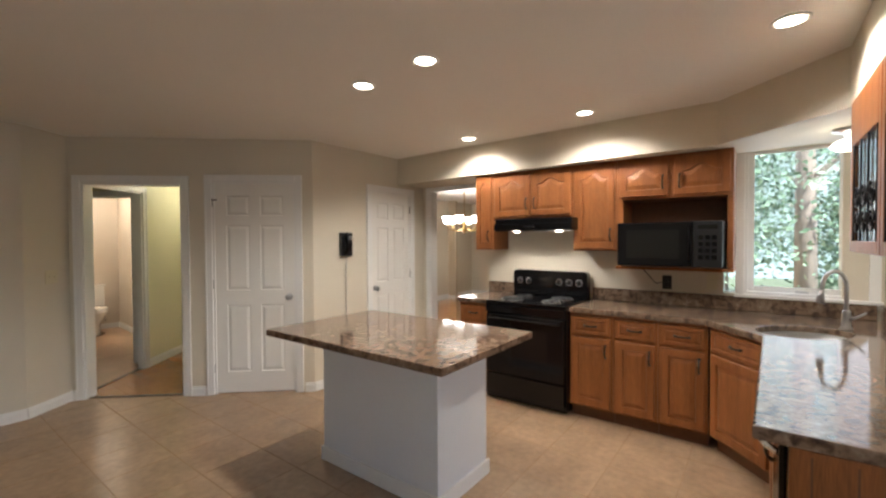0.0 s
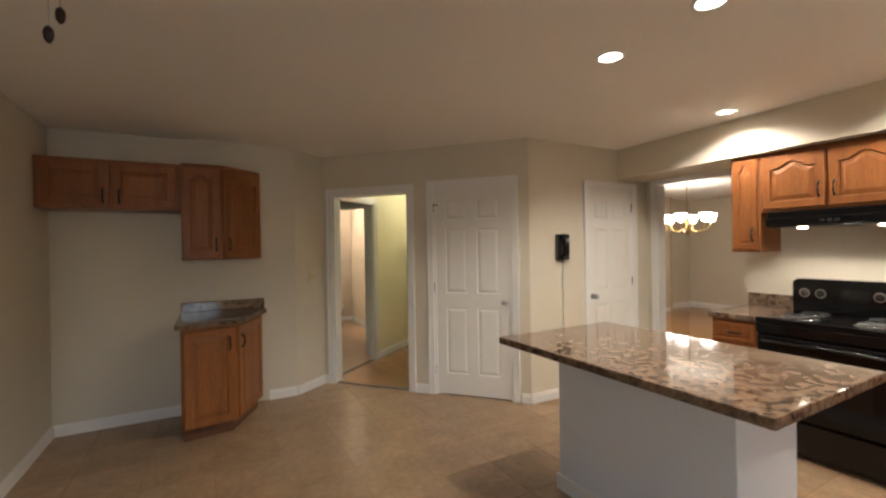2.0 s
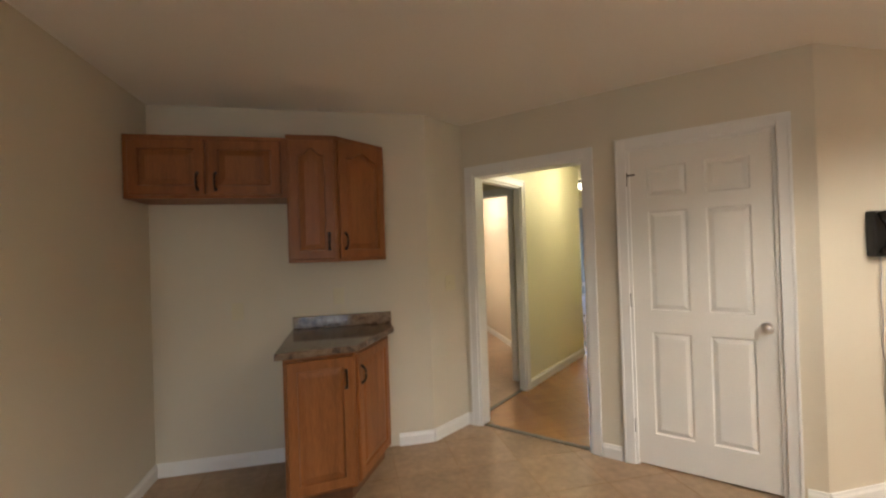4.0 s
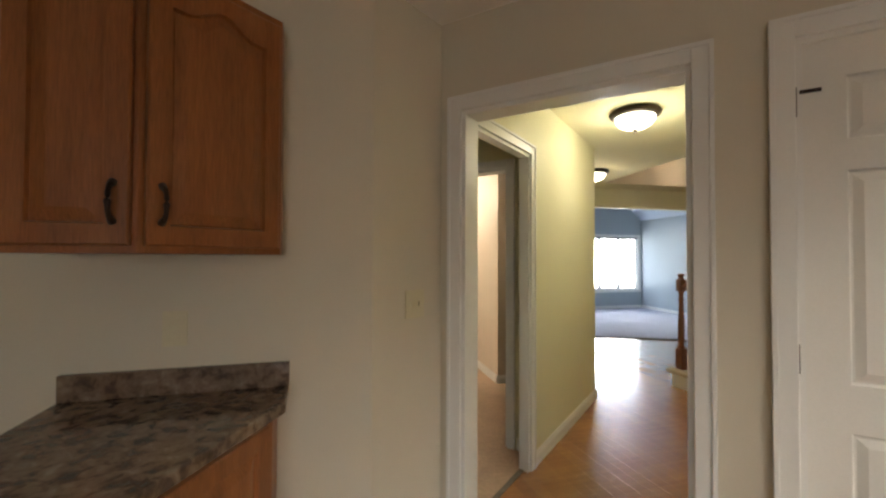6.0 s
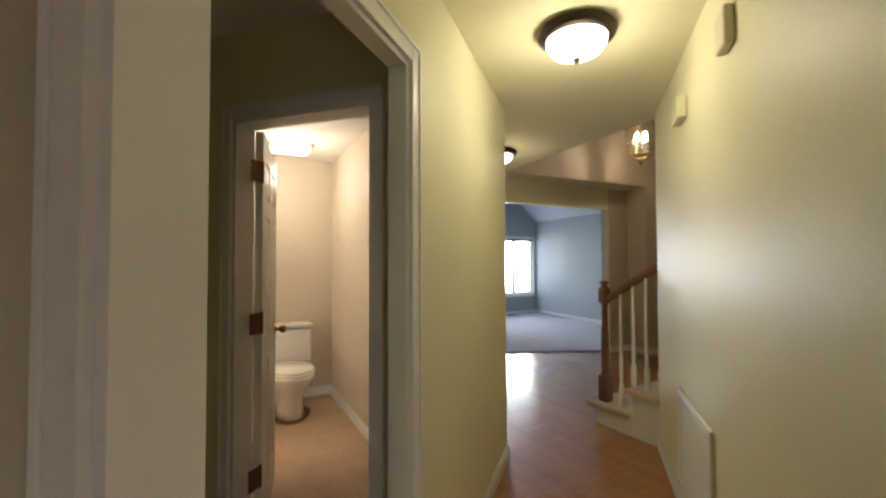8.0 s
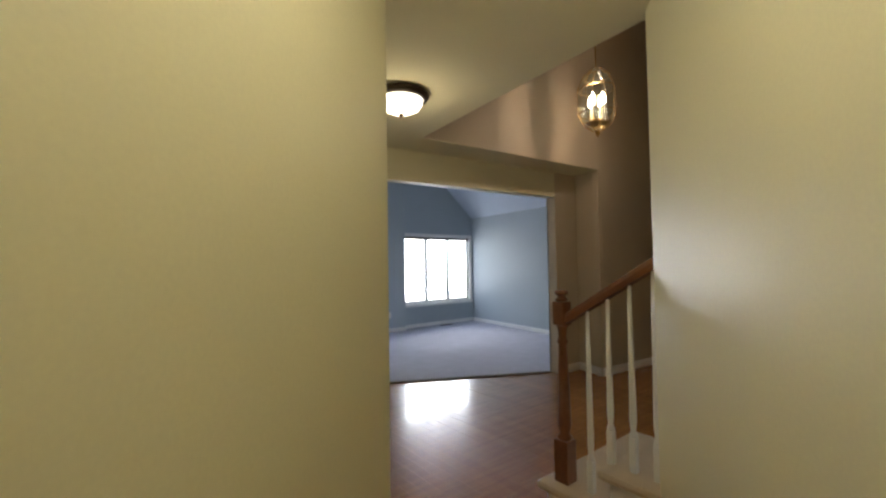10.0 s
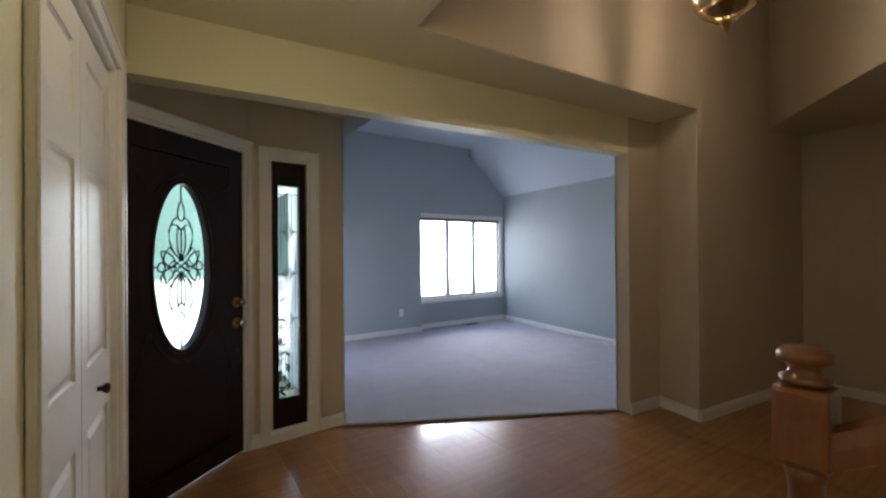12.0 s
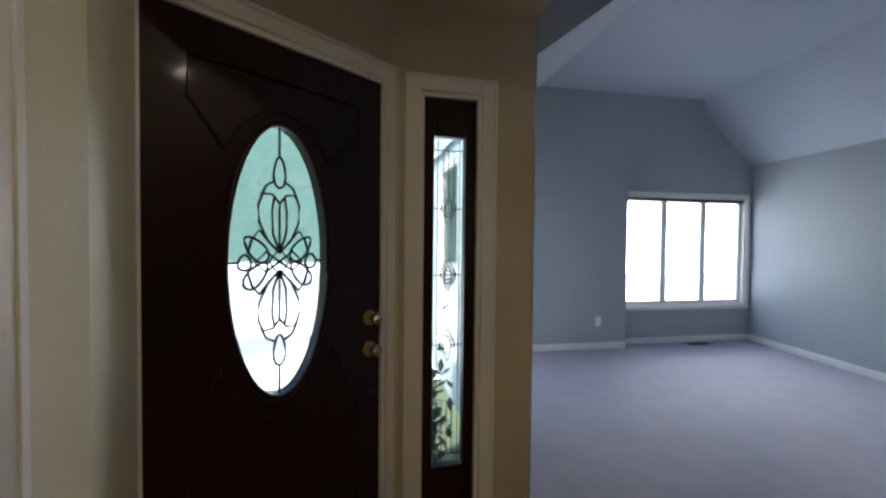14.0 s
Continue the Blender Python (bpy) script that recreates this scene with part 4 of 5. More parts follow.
# unseen window, added as the source of the kitchen's fill light
window("window_3", frame_on((3.9, -3.2), (-3.6, -3.2)) @ pose(4.1, 0, 0), 2.0, 1.6, 0.5, 2, "wide white window added out of view behind the breakfast area", 0.1)

# ---- dining room seen through the opening ----
wall("wall_dining_north", (4.86, 5.82), (9.3, 5.82), 0, CL, BEIGE, 0.08, (), "beige painted dining room wall", base_h=0.12)
wall("wall_dining_stair", (4.85, 4.6), (4.85, 5.82), 0, CL, BEIGE, 0.08, (), "beige painted dining room wall")
wall("wall_dining_corner", (4.0, 3.0), (4.85, 4.6), 0, CL, BEIGE, 0.08, (), "beige painted dining room wall")
wall("wall_dining_east", (9.3, 5.82), (9.3, 0.35), 0, CL, BEIGE, 0.08, (), "beige painted dining room wall", base_h=0.12)
wall("wall_dining_south", (9.3, 0.35), (4.0, 0.35), 0, CL, BEIGE, 0.08, (), "beige painted dining room wall")
wall("wall_dining_west", (4.0, 0.35), (4.0, 3.06), 0, CL, BEIGE, 0.0005, [(1.55, 2.57, 0, 2.10)], "beige painted dining room wall", base=False)
tagged(part("ceiling_dining", prism([(3.99, 0.3), (9.4, 0.3), (9.4, 6.1), (4.75, 6.1), (3.99, 3.1)], CL, CL + 0.1), CEIL), "off-white painted dining room ceiling", "ceiling", kind="structure")
dc = thing("chandelier", pose(6.52, 4.18, 0), "brass chandelier with five lit white glass shades", "chandelier")
part("stem", tube([(0, 0, 1.80), (0, 0, CL)], 0.008), BRASS, dc)
part("hub", lathe([(0.005, 1.58), (0.03, 1.62), (0.06, 1.68), (0.02, 1.74), (0.045, 1.80), (0.012, 1.88)], 16), BRASS, dc, "", True)
for k in range(6):
    a = 6.28318 * k / 6 + 0.3
    c, s = math.cos(a), math.sin(a)
    arm = part("arm", tube([(0.03 * c, 0.03 * s, 1.70), (0.16 * c, 0.16 * s, 1.64), (0.30 * c, 0.30 * s, 1.68), (0.35 * c, 0.35 * s, 1.78)], 0.009), BRASS, dc, "", True)
    part("shade", lathe([(0.025, 0.0), (0.055, 0.02), (0.072, 0.08), (0.092, 0.135), (0.02, 0.125)], 16, None, (0.35 * c, 0.35 * s, 1.79)), SHADEG, arm, "lit white glass shade", True)

# ---- hall ----
wall("wall_hall_left", hp(-2.57, 0), hp(-0.01, 0), 0, CL, YELLOW, 0.032, [(0.07, 0.855, 0, 2.03)], "pale yellow painted hall wall with an opening")
wall("wall_hall_right", hp(0.455, -1.03), hp(-2.60, -1.03), 0, CL, YELLOW, 0.06, (), "pale yellow painted glossy hall wall")
casing("bath_passage_trim", frame_on(hp(-2.57, 0), hp(-0.01, 0)), 0.07, 0.855, 2.03, depth=0.06, both=False, label="white painted casing of the bathroom passage")
wall("wall_passage_back", hp(-0.05, 0.06), hp(-2.57, 0.06), 0, 2.42, PINK, 0.026, [(1.665, 2.45, 0, 2.03)], "blush painted wall behind the hall", base=False)
wall("wall_bath_door", hp(-1.48, 1.9), hp(-1.48, 0.061), 0, 2.42, YELLOW, 0.053, [(0.925, 1.645, 0, 2.02)], "pale yellow wall with the bathroom doorway")
wall("wall_bath_door_back", hp(-1.37, 0.061), hp(-1.37, 1.9), 0, 2.42, PINK, 0.055, [(0.194, 0.914, 0, 2.02)], "blush painted bathroom side of the doorway wall")
casing("bath_trim", frame_on(hp(-1.48, 1.9), hp(-1.48, 0.061)), 0.925, 1.645, 2.02, w=0.055, depth=0.11, label="white painted bathroom door casing")
wall("wall_passage_end", hp(-2.52, 1.60), hp(-1.48, 1.60), 0, 2.42, YELLOW, 0.06, [(0.10, 0.84, 0, 2.03)], "pale yellow passage wall with a door")
casing("passage_door_trim", frame_on(hp(-2.52, 1.60), hp(-1.48, 1.60)), 0.10, 0.84, 2.03, w=0.06, depth=0.06, label="white painted casing of the passage door")
pd = thing("door_4", frame_on(hp(-2.52, 1.60), hp(-1.48, 1.60)), "closed white panelled door at the end of the passage", "door")
panel_slab("leaf", 0.121, 0.819, 0.012, 2.008, 0.012, 0.046, six_panels(0.121, 0.819, 0.012, 2.008), DOORWHITE, pd)
knob(pd, 0.18, 0.95, 0.012, BRASS)
wall("wall_passage_side", hp(-2.56, 0.085), hp(-2.56, 1.72), 0, 2.42, YELLOW, 0.06, (), "pale yellow passage wall")
wall("wall_bath_right", (2.13, 8.41), (2.05, 7.03), 0, 2.42, PINK, 0.06, (), "blush painted bathroom wall")
wall("wall_bath_jog", (2.05, 7.03), (2.80, 7.03), 0, 2.42, PINK, 0.06, (), "blush painted bathroom wall")
wall("wall_bath_back", (0.1, 8.41), (2.13, 8.41), 0, 2.42, PINK, 0.06, (), "blush painted bathroom wall behind the toilet")
wall("wall_bath_left", (0.25, 5.7), (0.25, 8.41), 0, 2.42, PINK, 0.06, (), "blush painted bathroom wall")
tagged(part("ceiling_bath", prism([hp(-2.62, 0.05), hp(-0.02, 0.05), (2.82, 6.6), (2.82, 7.09), (2.20, 7.09), (2.20, 8.60), (0.1, 8.60), (0.1, 5.5)], 2.42, 2.5), CEIL), "pale painted bathroom ceiling", "ceiling", kind="structure")
floor_sheet("floor_bath", [hp(-2.60, 0.045), hp(-0.02, 0.045), (2.80, 6.6), (2.80, 7.05), (2.20, 7.05), (2.20, 8.58), (0.15, 8.58), (0.15, 5.5)], 0.004, BATHTILE, "rose-brown bathroom floor", 0.03)
tagged(part("threshold", prism([hp(-2.48, 0.03), hp(-1.735, 0.03), hp(-1.735, 0.06), hp(-2.48, 0.06)], 0.0, 0.009, 0.002), BARK), "dark floor threshold strip in the passage opening", "threshold", kind="structure")
sill = tagged(part("threshold", prism([(DW0 + 0.02, 0.02), (DW1 - 0.02, 0.02), (DW1 - 0.02, 0.06), (DW0 + 0.02, 0.06)], 0.0, 0.008, 0.002), BARK), "dark floor threshold strip in the kitchen doorway", "threshold", kind="structure")
sill.matrix_basis = frame_on(P, Q)

# bathroom door, swung into the bathroom
hx, hy = hp(-1.35, 0.945)
bd = thing("door_3", pose(hx, hy, 0, 0, 0, 76), "open white six-panel bathroom door with a brass knob", "door")
panel_slab("leaf", 0.0, 0.70, 0.012, 2.0, -0.018, 0.018, six_panels(0.0, 0.70, 0.012, 2.0), DOORWHITE, bd, back=True)
knob(bd, 0.64, 0.95, -0.018, BRASS)
knob(bd, 0.64, 0.95, 0.018, BRASS, out=1)
for z in (0.36, 1.08, 1.80):
    hb = box(-0.074, -0.026, z - 0.05, -0.004, -0.0195, z + 0.05, 0.002)
    tube([(-0.002, -0.023, z - 0.052), (-0.002, -0.023, z + 0.052)], 0.007, 8, hb)
    part("hinge", hb, AGEDBRASS, bd, "aged brass butt hinge").matrix_basis = pose(0, 0, 0, 0, 0, -35.7)

tl = thing("toilet", pose(1.64, 8.36, 0.004, 0, 0, 180), "white porcelain two-piece toilet with closed lid", "toilet")
part("tank", box(-0.23, 0.0, 0.40, 0.23, 0.19, 0.74, 0.025), PORC, tl, "", True)
part("tank_lid", box(-0.245, -0.005, 0.741, 0.245, 0.205, 0.775, 0.012), PORC, tl)
part("flush_lever", tube([(0.17, 0.19, 0.68), (0.17, 0.215, 0.68), (0.10, 0.215, 0.67)], 0.007), CHROME, tl, "", True)


def oval_rings(rows, n=24):
    bm = bmesh.new()
    rings = []
    for z, cy, a, b in rows:
        rings.append([bm.verts.new((a * math.cos(6.28318 * i / n), cy + b * math.sin(6.28318 * i / n), z)) for i in range(n)])
    for p, q in zip(rings, rings[1:]):
        for i in range(n):
            bm.faces.new((p[i], p[(i + 1) % n], q[(i + 1) % n], q[i]))
    bm.faces.new(rings[0][::-1])
    bm.faces.new(rings[-1])
    return bm


part("bowl", oval_rings([(0.0, 0.36, 0.12, 0.20), (0.06, 0.36, 0.115, 0.19), (0.18, 0.38, 0.11, 0.18), (0.28, 0.43, 0.15, 0.22), (0.36, 0.46, 0.18, 0.25), (0.395, 0.46, 0.185, 0.255)]), PORC, tl, "", True)
part("seat", oval_rings([(0.396, 0.46, 0.185, 0.25), (0.405, 0.46, 0.19, 0.255), (0.418, 0.46, 0.185, 0.25)]), PORC, tl, "", True)
part("lid", oval_rings([(0.419, 0.455, 0.18, 0.245), (0.432, 0.455, 0.185, 0.25), (0.440, 0.455, 0.17, 0.235)]), PORC, tl, "", True)
part("supply_valve", tube([(-0.26, 0.02, 0.15), (-0.26, 0.08, 0.15), (-0.22, 0.10, 0.40)], 0.006), CHROME, tl, "", True)
bm = bmesh.new()
rg0, rg1 = [], []
for i in range(32):
    a = 6.28318 * i / 32
    w = 0.055 + 0.03 * math.sin(2.3 * a + 1) * math.sin(a)
    rg0.append(bm.verts.new((0.125 * math.cos(a), 0.205 * math.sin(a), 0.0)))
    rg1.append(bm.verts.new(((0.125 + w) * math.cos(a), (0.205 + w) * math.sin(a), 0.0)))
for i in range(32):
    bm.faces.new((rg0[i], rg1[i], rg1[(i + 1) % 32], rg0[(i + 1) % 32]))
stain = tagged(part("stain", bm, OAKIN), "dark brown water stain on the floor round the toilet", "stain", kind="structure")
stain.matrix_basis = pose(1.64, 8.00, 0.0065)
bl = thing("bath_light", pose(1.62, 7.95, 2.42), "square lit flush lamp on the bathroom ceiling", "ceiling light")
part("pan", box(-0.18, -0.15, -0.02, 0.18, 0.15, -0.001, 0.006), STEEL, bl)
part("diffuser", box(-0.155, -0.125, -0.062, 0.155, 0.125, -0.021, 0.018), DOMEG, bl, "lit frosted diffuser")
vl = thing("vanity_light", pose(0.25, 7.3, 2.0), "lit globe vanity lamp bar on the bathroom wall", "wall light")
part("bar", box(0.002, -0.35, -0.05, 0.03, 0.35, 0.05, 0.006), CHROME, vl)
for y in (-0.22, 0.0, 0.22):
    part("globe", lathe([(0.02, -0.055), (0.05, -0.03), (0.06, 0.0), (0.05, 0.03), (0.02, 0.055)], 16, None, (0.09, y, 0)), BULB, vl, "lit round bulb", True)
vn = thing("vanity", frame_on(hp(-0.545, 0.13), hp(0.2, 0.13)), "dark bathroom vanity with a white top", "cabinet")
part("body", box(0.0, 0.0, 0.004, 0.52, 0.515, 0.80, 0.004), BLACKM, vn)
part("top", box(-0.01, 0.0, 0.801, 0.53, 0.535, 0.835, 0.006), PORC, vn)


def dome_light(x, y):
    ob = thing("ceiling_dome_light", pose(x, y, CL), "bronze flush ceiling lamp with a lit frosted glass dome", "ceiling light", "hall dome lamps")
    part("pan", lathe([(0.168, -0.001), (0.180, -0.016), (0.172, -0.036), (0.148, -0.048), (0.136, -0.044)], 32), BRONZE, ob, "", True)
    part("dome", lathe([(0.139, -0.046), (0.136, -0.070), (0.114, -0.102), (0.066, -0.125), (0.014, -0.133)], 32), DOMEG, ob, "lit frosted dome", True)
    part("finial", lathe([(0.012, -0.132), (0.020, -0.139), (0.009, -0.147), (0.014, -0.154), (0.003, -0.161)], 16), BRONZE, ob, "", True)


dome_light(2.40, 5.35)
dome_light(3.43, 7.25)
mr = frame_on(hp(0.455, -1.03), hp(-2.60, -1.03))


def on_right(u, z):
    return mr @ pose(0.455 - u, 0, z)


cb = thing("door_chime", on_right(-0.52, 2.145), "pale yellow wall chime box near the hall ceiling", "door chime")
part("case", box(-0.085, -0.045, -0.055, 0.085, -0.001, 0.055, 0.01), YELLOW, cb)
sm = thing("smoke_alarm", on_right(-1.29, 2.17), "small ivory box on the upper hall wall", "alarm")
part("case", box(-0.055, -0.035, -0.07, 0.055, -0.001, 0.07, 0.012), IVORY, sm)
rv = thing("return_air_grille", on_right(-0.645, 0.41), "large white metal return-air grille low on the hall wall", "vent")
for a0, b0, a1, b1 in ((-0.33, -0.26, -0.29, 0.26), (0.29, -0.26, 0.33, 0.26), (-0.29, -0.26, 0.29, -0.22), (-0.29, 0.22, 0.29, 0.26)):
    part("frame", box(a0, -0.016, b0, a1, -0.001, b1, 0.003), WHITE, rv)
for k in range(17):
    bm = box(-0.289, -0.012, -0.215 + 0.0255 * k, 0.289, -0.002, -0.203 + 0.0255 * k)
    part("slat", bm, WHITE, rv)

# ---- foyer shell ----
EX = [(2.788, 6.37), (2.932, 8.35)]
wall("wall_closet", EX[0], EX[1], 0, CL, YELLOW, 0.08, [(0.875, 1.755, 0, 2.03)], "pale yellow wall with bifold closet doors")
wall("wall_alcove_left", EX[1], (2.84, 8.715), 0, CL, YELLOW, 0.05, (), "pale yellow entry wall")
mcl = frame_on(*EX)
casing("bifold_trim", mcl, 0.875, 1.755, 2.03, depth=0.06, both=False, label="white painted casing of the bifold closet")
bf = thing("bifold_door", mcl, "white panelled bifold closet doors with small knobs", "door")
for k in range(2):
    x0 = 0.895 + 0.423 * k
    x1 = x0 + 0.418
    pan = [(x0 + 0.065, 0.16, x1 - 0.065, 0.84), (x0 + 0.065, 1.02, x1 - 0.065, 1.60), (x0 + 0.065, 1.72, x1 - 0.065, 1.91)]
    lf = panel_slab("leaf", x0, x1, 0.02, 2.0, 0.018, 0.050, pan, DOORWHITE, bf)
    if k == 1:
        part("pull_knob", lathe([(0.008, 0), (0.008, 0.012), (0.016, 0.02), (0.016, 0.03), (0.004, 0.034)], 14), BRONZE, lf, "small dark knob", True).matrix_basis = pose(x0 + 0.20, 0.018, 0.925, 90)
plate(mcl @ pose(0.42, 0, 1.22), "ivory double light switch beside the bifold closet", "switch", IVORY, 0.115)

tagged(part("ceiling_hall", prism([(0.71, 4.77), (2.26, 3.09), (3.92, 5.75), (3.87, 5.92), (4.09, 7.945), (6.545, 7.785), (6.63, 8.35), (2.70, 8.62), (2.60, 6.5)], CL, CL + 0.08), HALLCEIL), "pale hall and foyer ceiling with dome lamps", "ceiling", kind="structure")
HA, HB = (2.93, 8.46), (6.24, 8.18)          # header over the living room opening
wall("wall_header", HA, HB, 2.14, CL - 0.001, YELLOW, 0.12, (), "pale yellow header over the living room opening", base=False)
wall("wall_opening_right", HB, (6.63, 8.147), 0, CL - 0.001, TAUPE, 0.12, (), "taupe painted wall beside the living room opening")
wall("wall_return", (6.63, 8.147), (6.545, 7.79), 0, CL + 0.1, TAUPE, 0.06, (), "taupe painted wall return")
wall("wall_foyer_back", (6.545, 7.786), (8.23, 7.605), 0, 5.0, TAUPE, 0.08, (), "taupe painted foyer wall")
wall("wall_foyer_east", (8.23, 7.605), (8.23, 5.6), 0, CL, TAUPE, 0.08, (), "taupe painted foyer wall")
wall("wall_foyer_south", (8.23, 5.99), (4.82, 5.99), 0, CL, TAUPE, 0.08, (), "taupe painted foyer wall")
wall("wall_upper_back", (4.09, 7.937), (6.545, 7.777), CL + 0.002, 5.0, TAUPE, 0.08, (), "taupe painted upper stairwell wall", base=False)
wall("wall_upper_west", (3.87, 3.0), (3.87, 5.92), CL + 0.002, 5.0, TAUPE, 0.08, (), "taupe painted upper stairwell wall", base=False)
wall("wall_upper_northwest", (3.876, 5.92), (4.096, 7.937), CL + 0.002, 5.0, TAUPE, 0.08, (), "taupe painted upper stairwell wall", base=False)
wall("wall_upper_south", (7.0, 3.0), (3.87, 3.0), CL, 5.0, TAUPE, 0.08, (), "taupe painted upper stairwell wall", base=False)
wall("wall_landing", (7.70, 7.73), (4.75, 5.21), CL, 5.0, TAUPE, 0.08, (), "taupe painted landing wall above the foyer", base=False)
wall("wall_landing_side", (4.75, 5.21), (4.75, 3.0), CL, 5.0, TAUPE, 0.08, (), "taupe painted landing wall", base=False)
tagged(part("ceiling_landing", prism([(7.71, 7.72), (4.77, 5.20), (4.77, 3.0), (8.5, 3.0), (8.5, 7.64)], CL + 0.003, CL + 0.1), TAUPE), "taupe underside of the upper landing", "ceiling", kind="structure")
tagged(part("ceiling_stairwell", prism([(3.6, 2.8), (8.7, 2.8), (8.7, 8.3), (3.6, 8.3)], 5.0, 5.1), CEIL), "pale stairwell ceiling", "ceiling", kind="structure")

# entry alcove, front door and sidelight
F0, F1 = (2.84, 8.715), (3.553, 9.315)
FL = length(F0, F1)
wall("wall_front_door", F0, F1, 0, CL, TAUPE, 0.10, [(0.0, FL - 0.03, 0, 2.055)], "taupe painted entry wall round the front door", base=False)
wall("wall_sidelight", F1, (4.245, 9.365), 0, 3.3, TAUPE, 0.10, [(0.14, 0.43, 0.02, 2.02)], "taupe painted entry wall with a narrow sidelight")
tagged(part("ceiling_entry", prism([(2.6, 8.60), (4.245, 8.47), (4.245, 9.40), (3.45, 9.45), (2.6, 8.8)], 2.40, 2.5), TAUPE), "taupe entry alcove ceiling", "ceiling", kind="structure")
mf = frame_on(F0, F1)
casing("front_door_trim", mf, -0.01, FL - 0.02, 2.045, w=0.065, depth=0.10, both=False, label="cream painted front door casing")
fd = thing("front_door", mf, "dark mahogany front door with an oval leaded glass light", "door")
OX, OZ, OA, OB = 0.432, 1.273, 0.185, 0.472


def oval(cx, cz, a, b, n=48):
    return [(cx + a * math.cos(6.28318 * k / n), cz + b * math.sin(6.28318 * k / n)) for k in range(n)]


bm = bmesh.new()
outer = [(0.012, 0.015), (FL - 0.04, 0.015), (FL - 0.04, 2.025), (0.012, 2.025)]
for y in (0.012, 0.056):
    vs = [bm.verts.new((x, y, z)) for x, z in outer]
    es = [bm.edges.new((vs[i], vs[(i + 1) % 4])) for i in range(4)]
    ws = [bm.verts.new((x, y, z)) for x, z in oval(OX, OZ, OA, OB)]
    es += [bm.edges.new((ws[i], ws[(i + 1) % 48])) for i in range(48)]
    bmesh.ops.triangle_fill(bm, edges=es, use_beauty=True)
    if y < 0.02:
        v0, w0 = vs, ws
for i in range(4):
    bm.faces.new((v0[i], v0[(i + 1) % 4], vs[(i + 1) % 4], vs[i]))
for i in range(48):
    bm.faces.new((w0[i], w0[(i + 1) % 48], ws[(i + 1) % 48], ws[i]))
part("leaf", bm, DARKDOOR, fd)


def loop_rod(pts, r, y, name, material, parent, label=""):
    return part(name, tube([(x, y, z) for x, z in pts], r, 8, None, True), material, parent, label, True)


loop_rod(oval(OX, OZ, OA + 0.012, OB + 0.012), 0.012, 0.012, "oval_moulding", DARKDOOR, fd)
low = [(0.13, 0.14), (FL - 0.16, 0.14), (FL - 0.16, 0.66)] + [(OX + (OA + 0.09) * math.sin(t), OZ - (OB + 0.07) * math.cos(t)) for t in [0.9 - 0.2 * k for k in range(10)]] + [(0.13, 0.66)]
loop_rod(low, 0.007, 0.012, "lower_moulding", DARKDOOR, fd)
top = [(0.13, 1.90), (FL - 0.16, 1.90), (FL - 0.16, 1.78)] + [(OX + (OA + 0.09) * math.sin(t), OZ + (OB + 0.05) * math.cos(t)) for t in [0.8 - 0.2 * k for k in range(9)]] + [(0.13, 1.78)]
loop_rod(top, 0.007, 0.012, "upper_moulding", DARKDOOR, fd)
gl = part("oval_glass", extrude_xz(oval(OX, OZ, OA, OB), 0.032, 0.036), FROST, fd, "textured clear oval glass")
gl.visible_shadow = False


def came(pts, closed=False, r=0.0046):
    pts = [(OX + x, 0.029, OZ + z) for x, z in pts]
    part("came", tube(pts, r, 6, None, closed), LEAD, gl, "", True)


def petal(cx, cz, w, h, tilt=0.0, n=22):
    out = []
    for k in range(n):
        t = 6.28318 * k / n
        x, z = w * math.sin(t) * (1 - 0.25 * math.cos(t)), h * math.cos(t)
        out.append((cx + x * math.cos(tilt) - z * math.sin(tilt), cz + x * math.sin(tilt) + z * math.cos(tilt)))
    return out


for s in (1, -1):
    came([(0, s * 0.37), (0, s * OB)])
    came([(s * 0.145, 0), (s * OA, 0)])
    came(petal(0, s * 0.315, 0.022, 0.055), True)
    # tulip
    came([(0, s * 0.03), (0.045, s * 0.075), (0.075, s * 0.14), (0.078, s * 0.20), (0.06, s * 0.238), (0.025, s * 0.235), (0, s * 0.205)])
    came([(0, s * 0.03), (-0.045, s * 0.075), (-0.075, s * 0.14), (-0.078, s * 0.20), (-0.06, s * 0.238), (-0.025, s * 0.235), (0, s * 0.205)])
    came([(0, s * 0.03), (0.025, s * 0.10), (0.028, s * 0.18), (0.02, s * 0.225)])
    came([(0, s * 0.03), (-0.025, s * 0.10), (-0.028, s * 0.18), (-0.02, s * 0.225)])
    came([(0, s * 0.03), (0, s * 0.205)])
    came([(0.07, s * 0.225), (0.05, s * 0.265), (0.015, s * 0.285)])
    came([(-0.07, s * 0.225), (-0.05, s * 0.265), (-0.015, s * 0.285)])
    for q in (1, -1):
        came(petal(q * 0.085, s * 0.045, 0.028, 0.055, -q * s * 0.75), True)
        came([(q * 0.03, s * 0.06), (q * 0.075, s * 0.11), (q * 0.10, s * 0.08), (q * 0.115, s * 0.03)])
    came(petal(s * 0.125, 0, 0.022, 0.026), True)
came([(0.04, 0), (0, 0.05), (-0.04, 0), (0, -0.05)], True)
came([(0.09, 0), (0.05, 0.035), (0, 0), (-0.05, -0.035), (-0.09, 0), (-0.05, 0.035), (0, 0), (0.05, -0.035)], True)
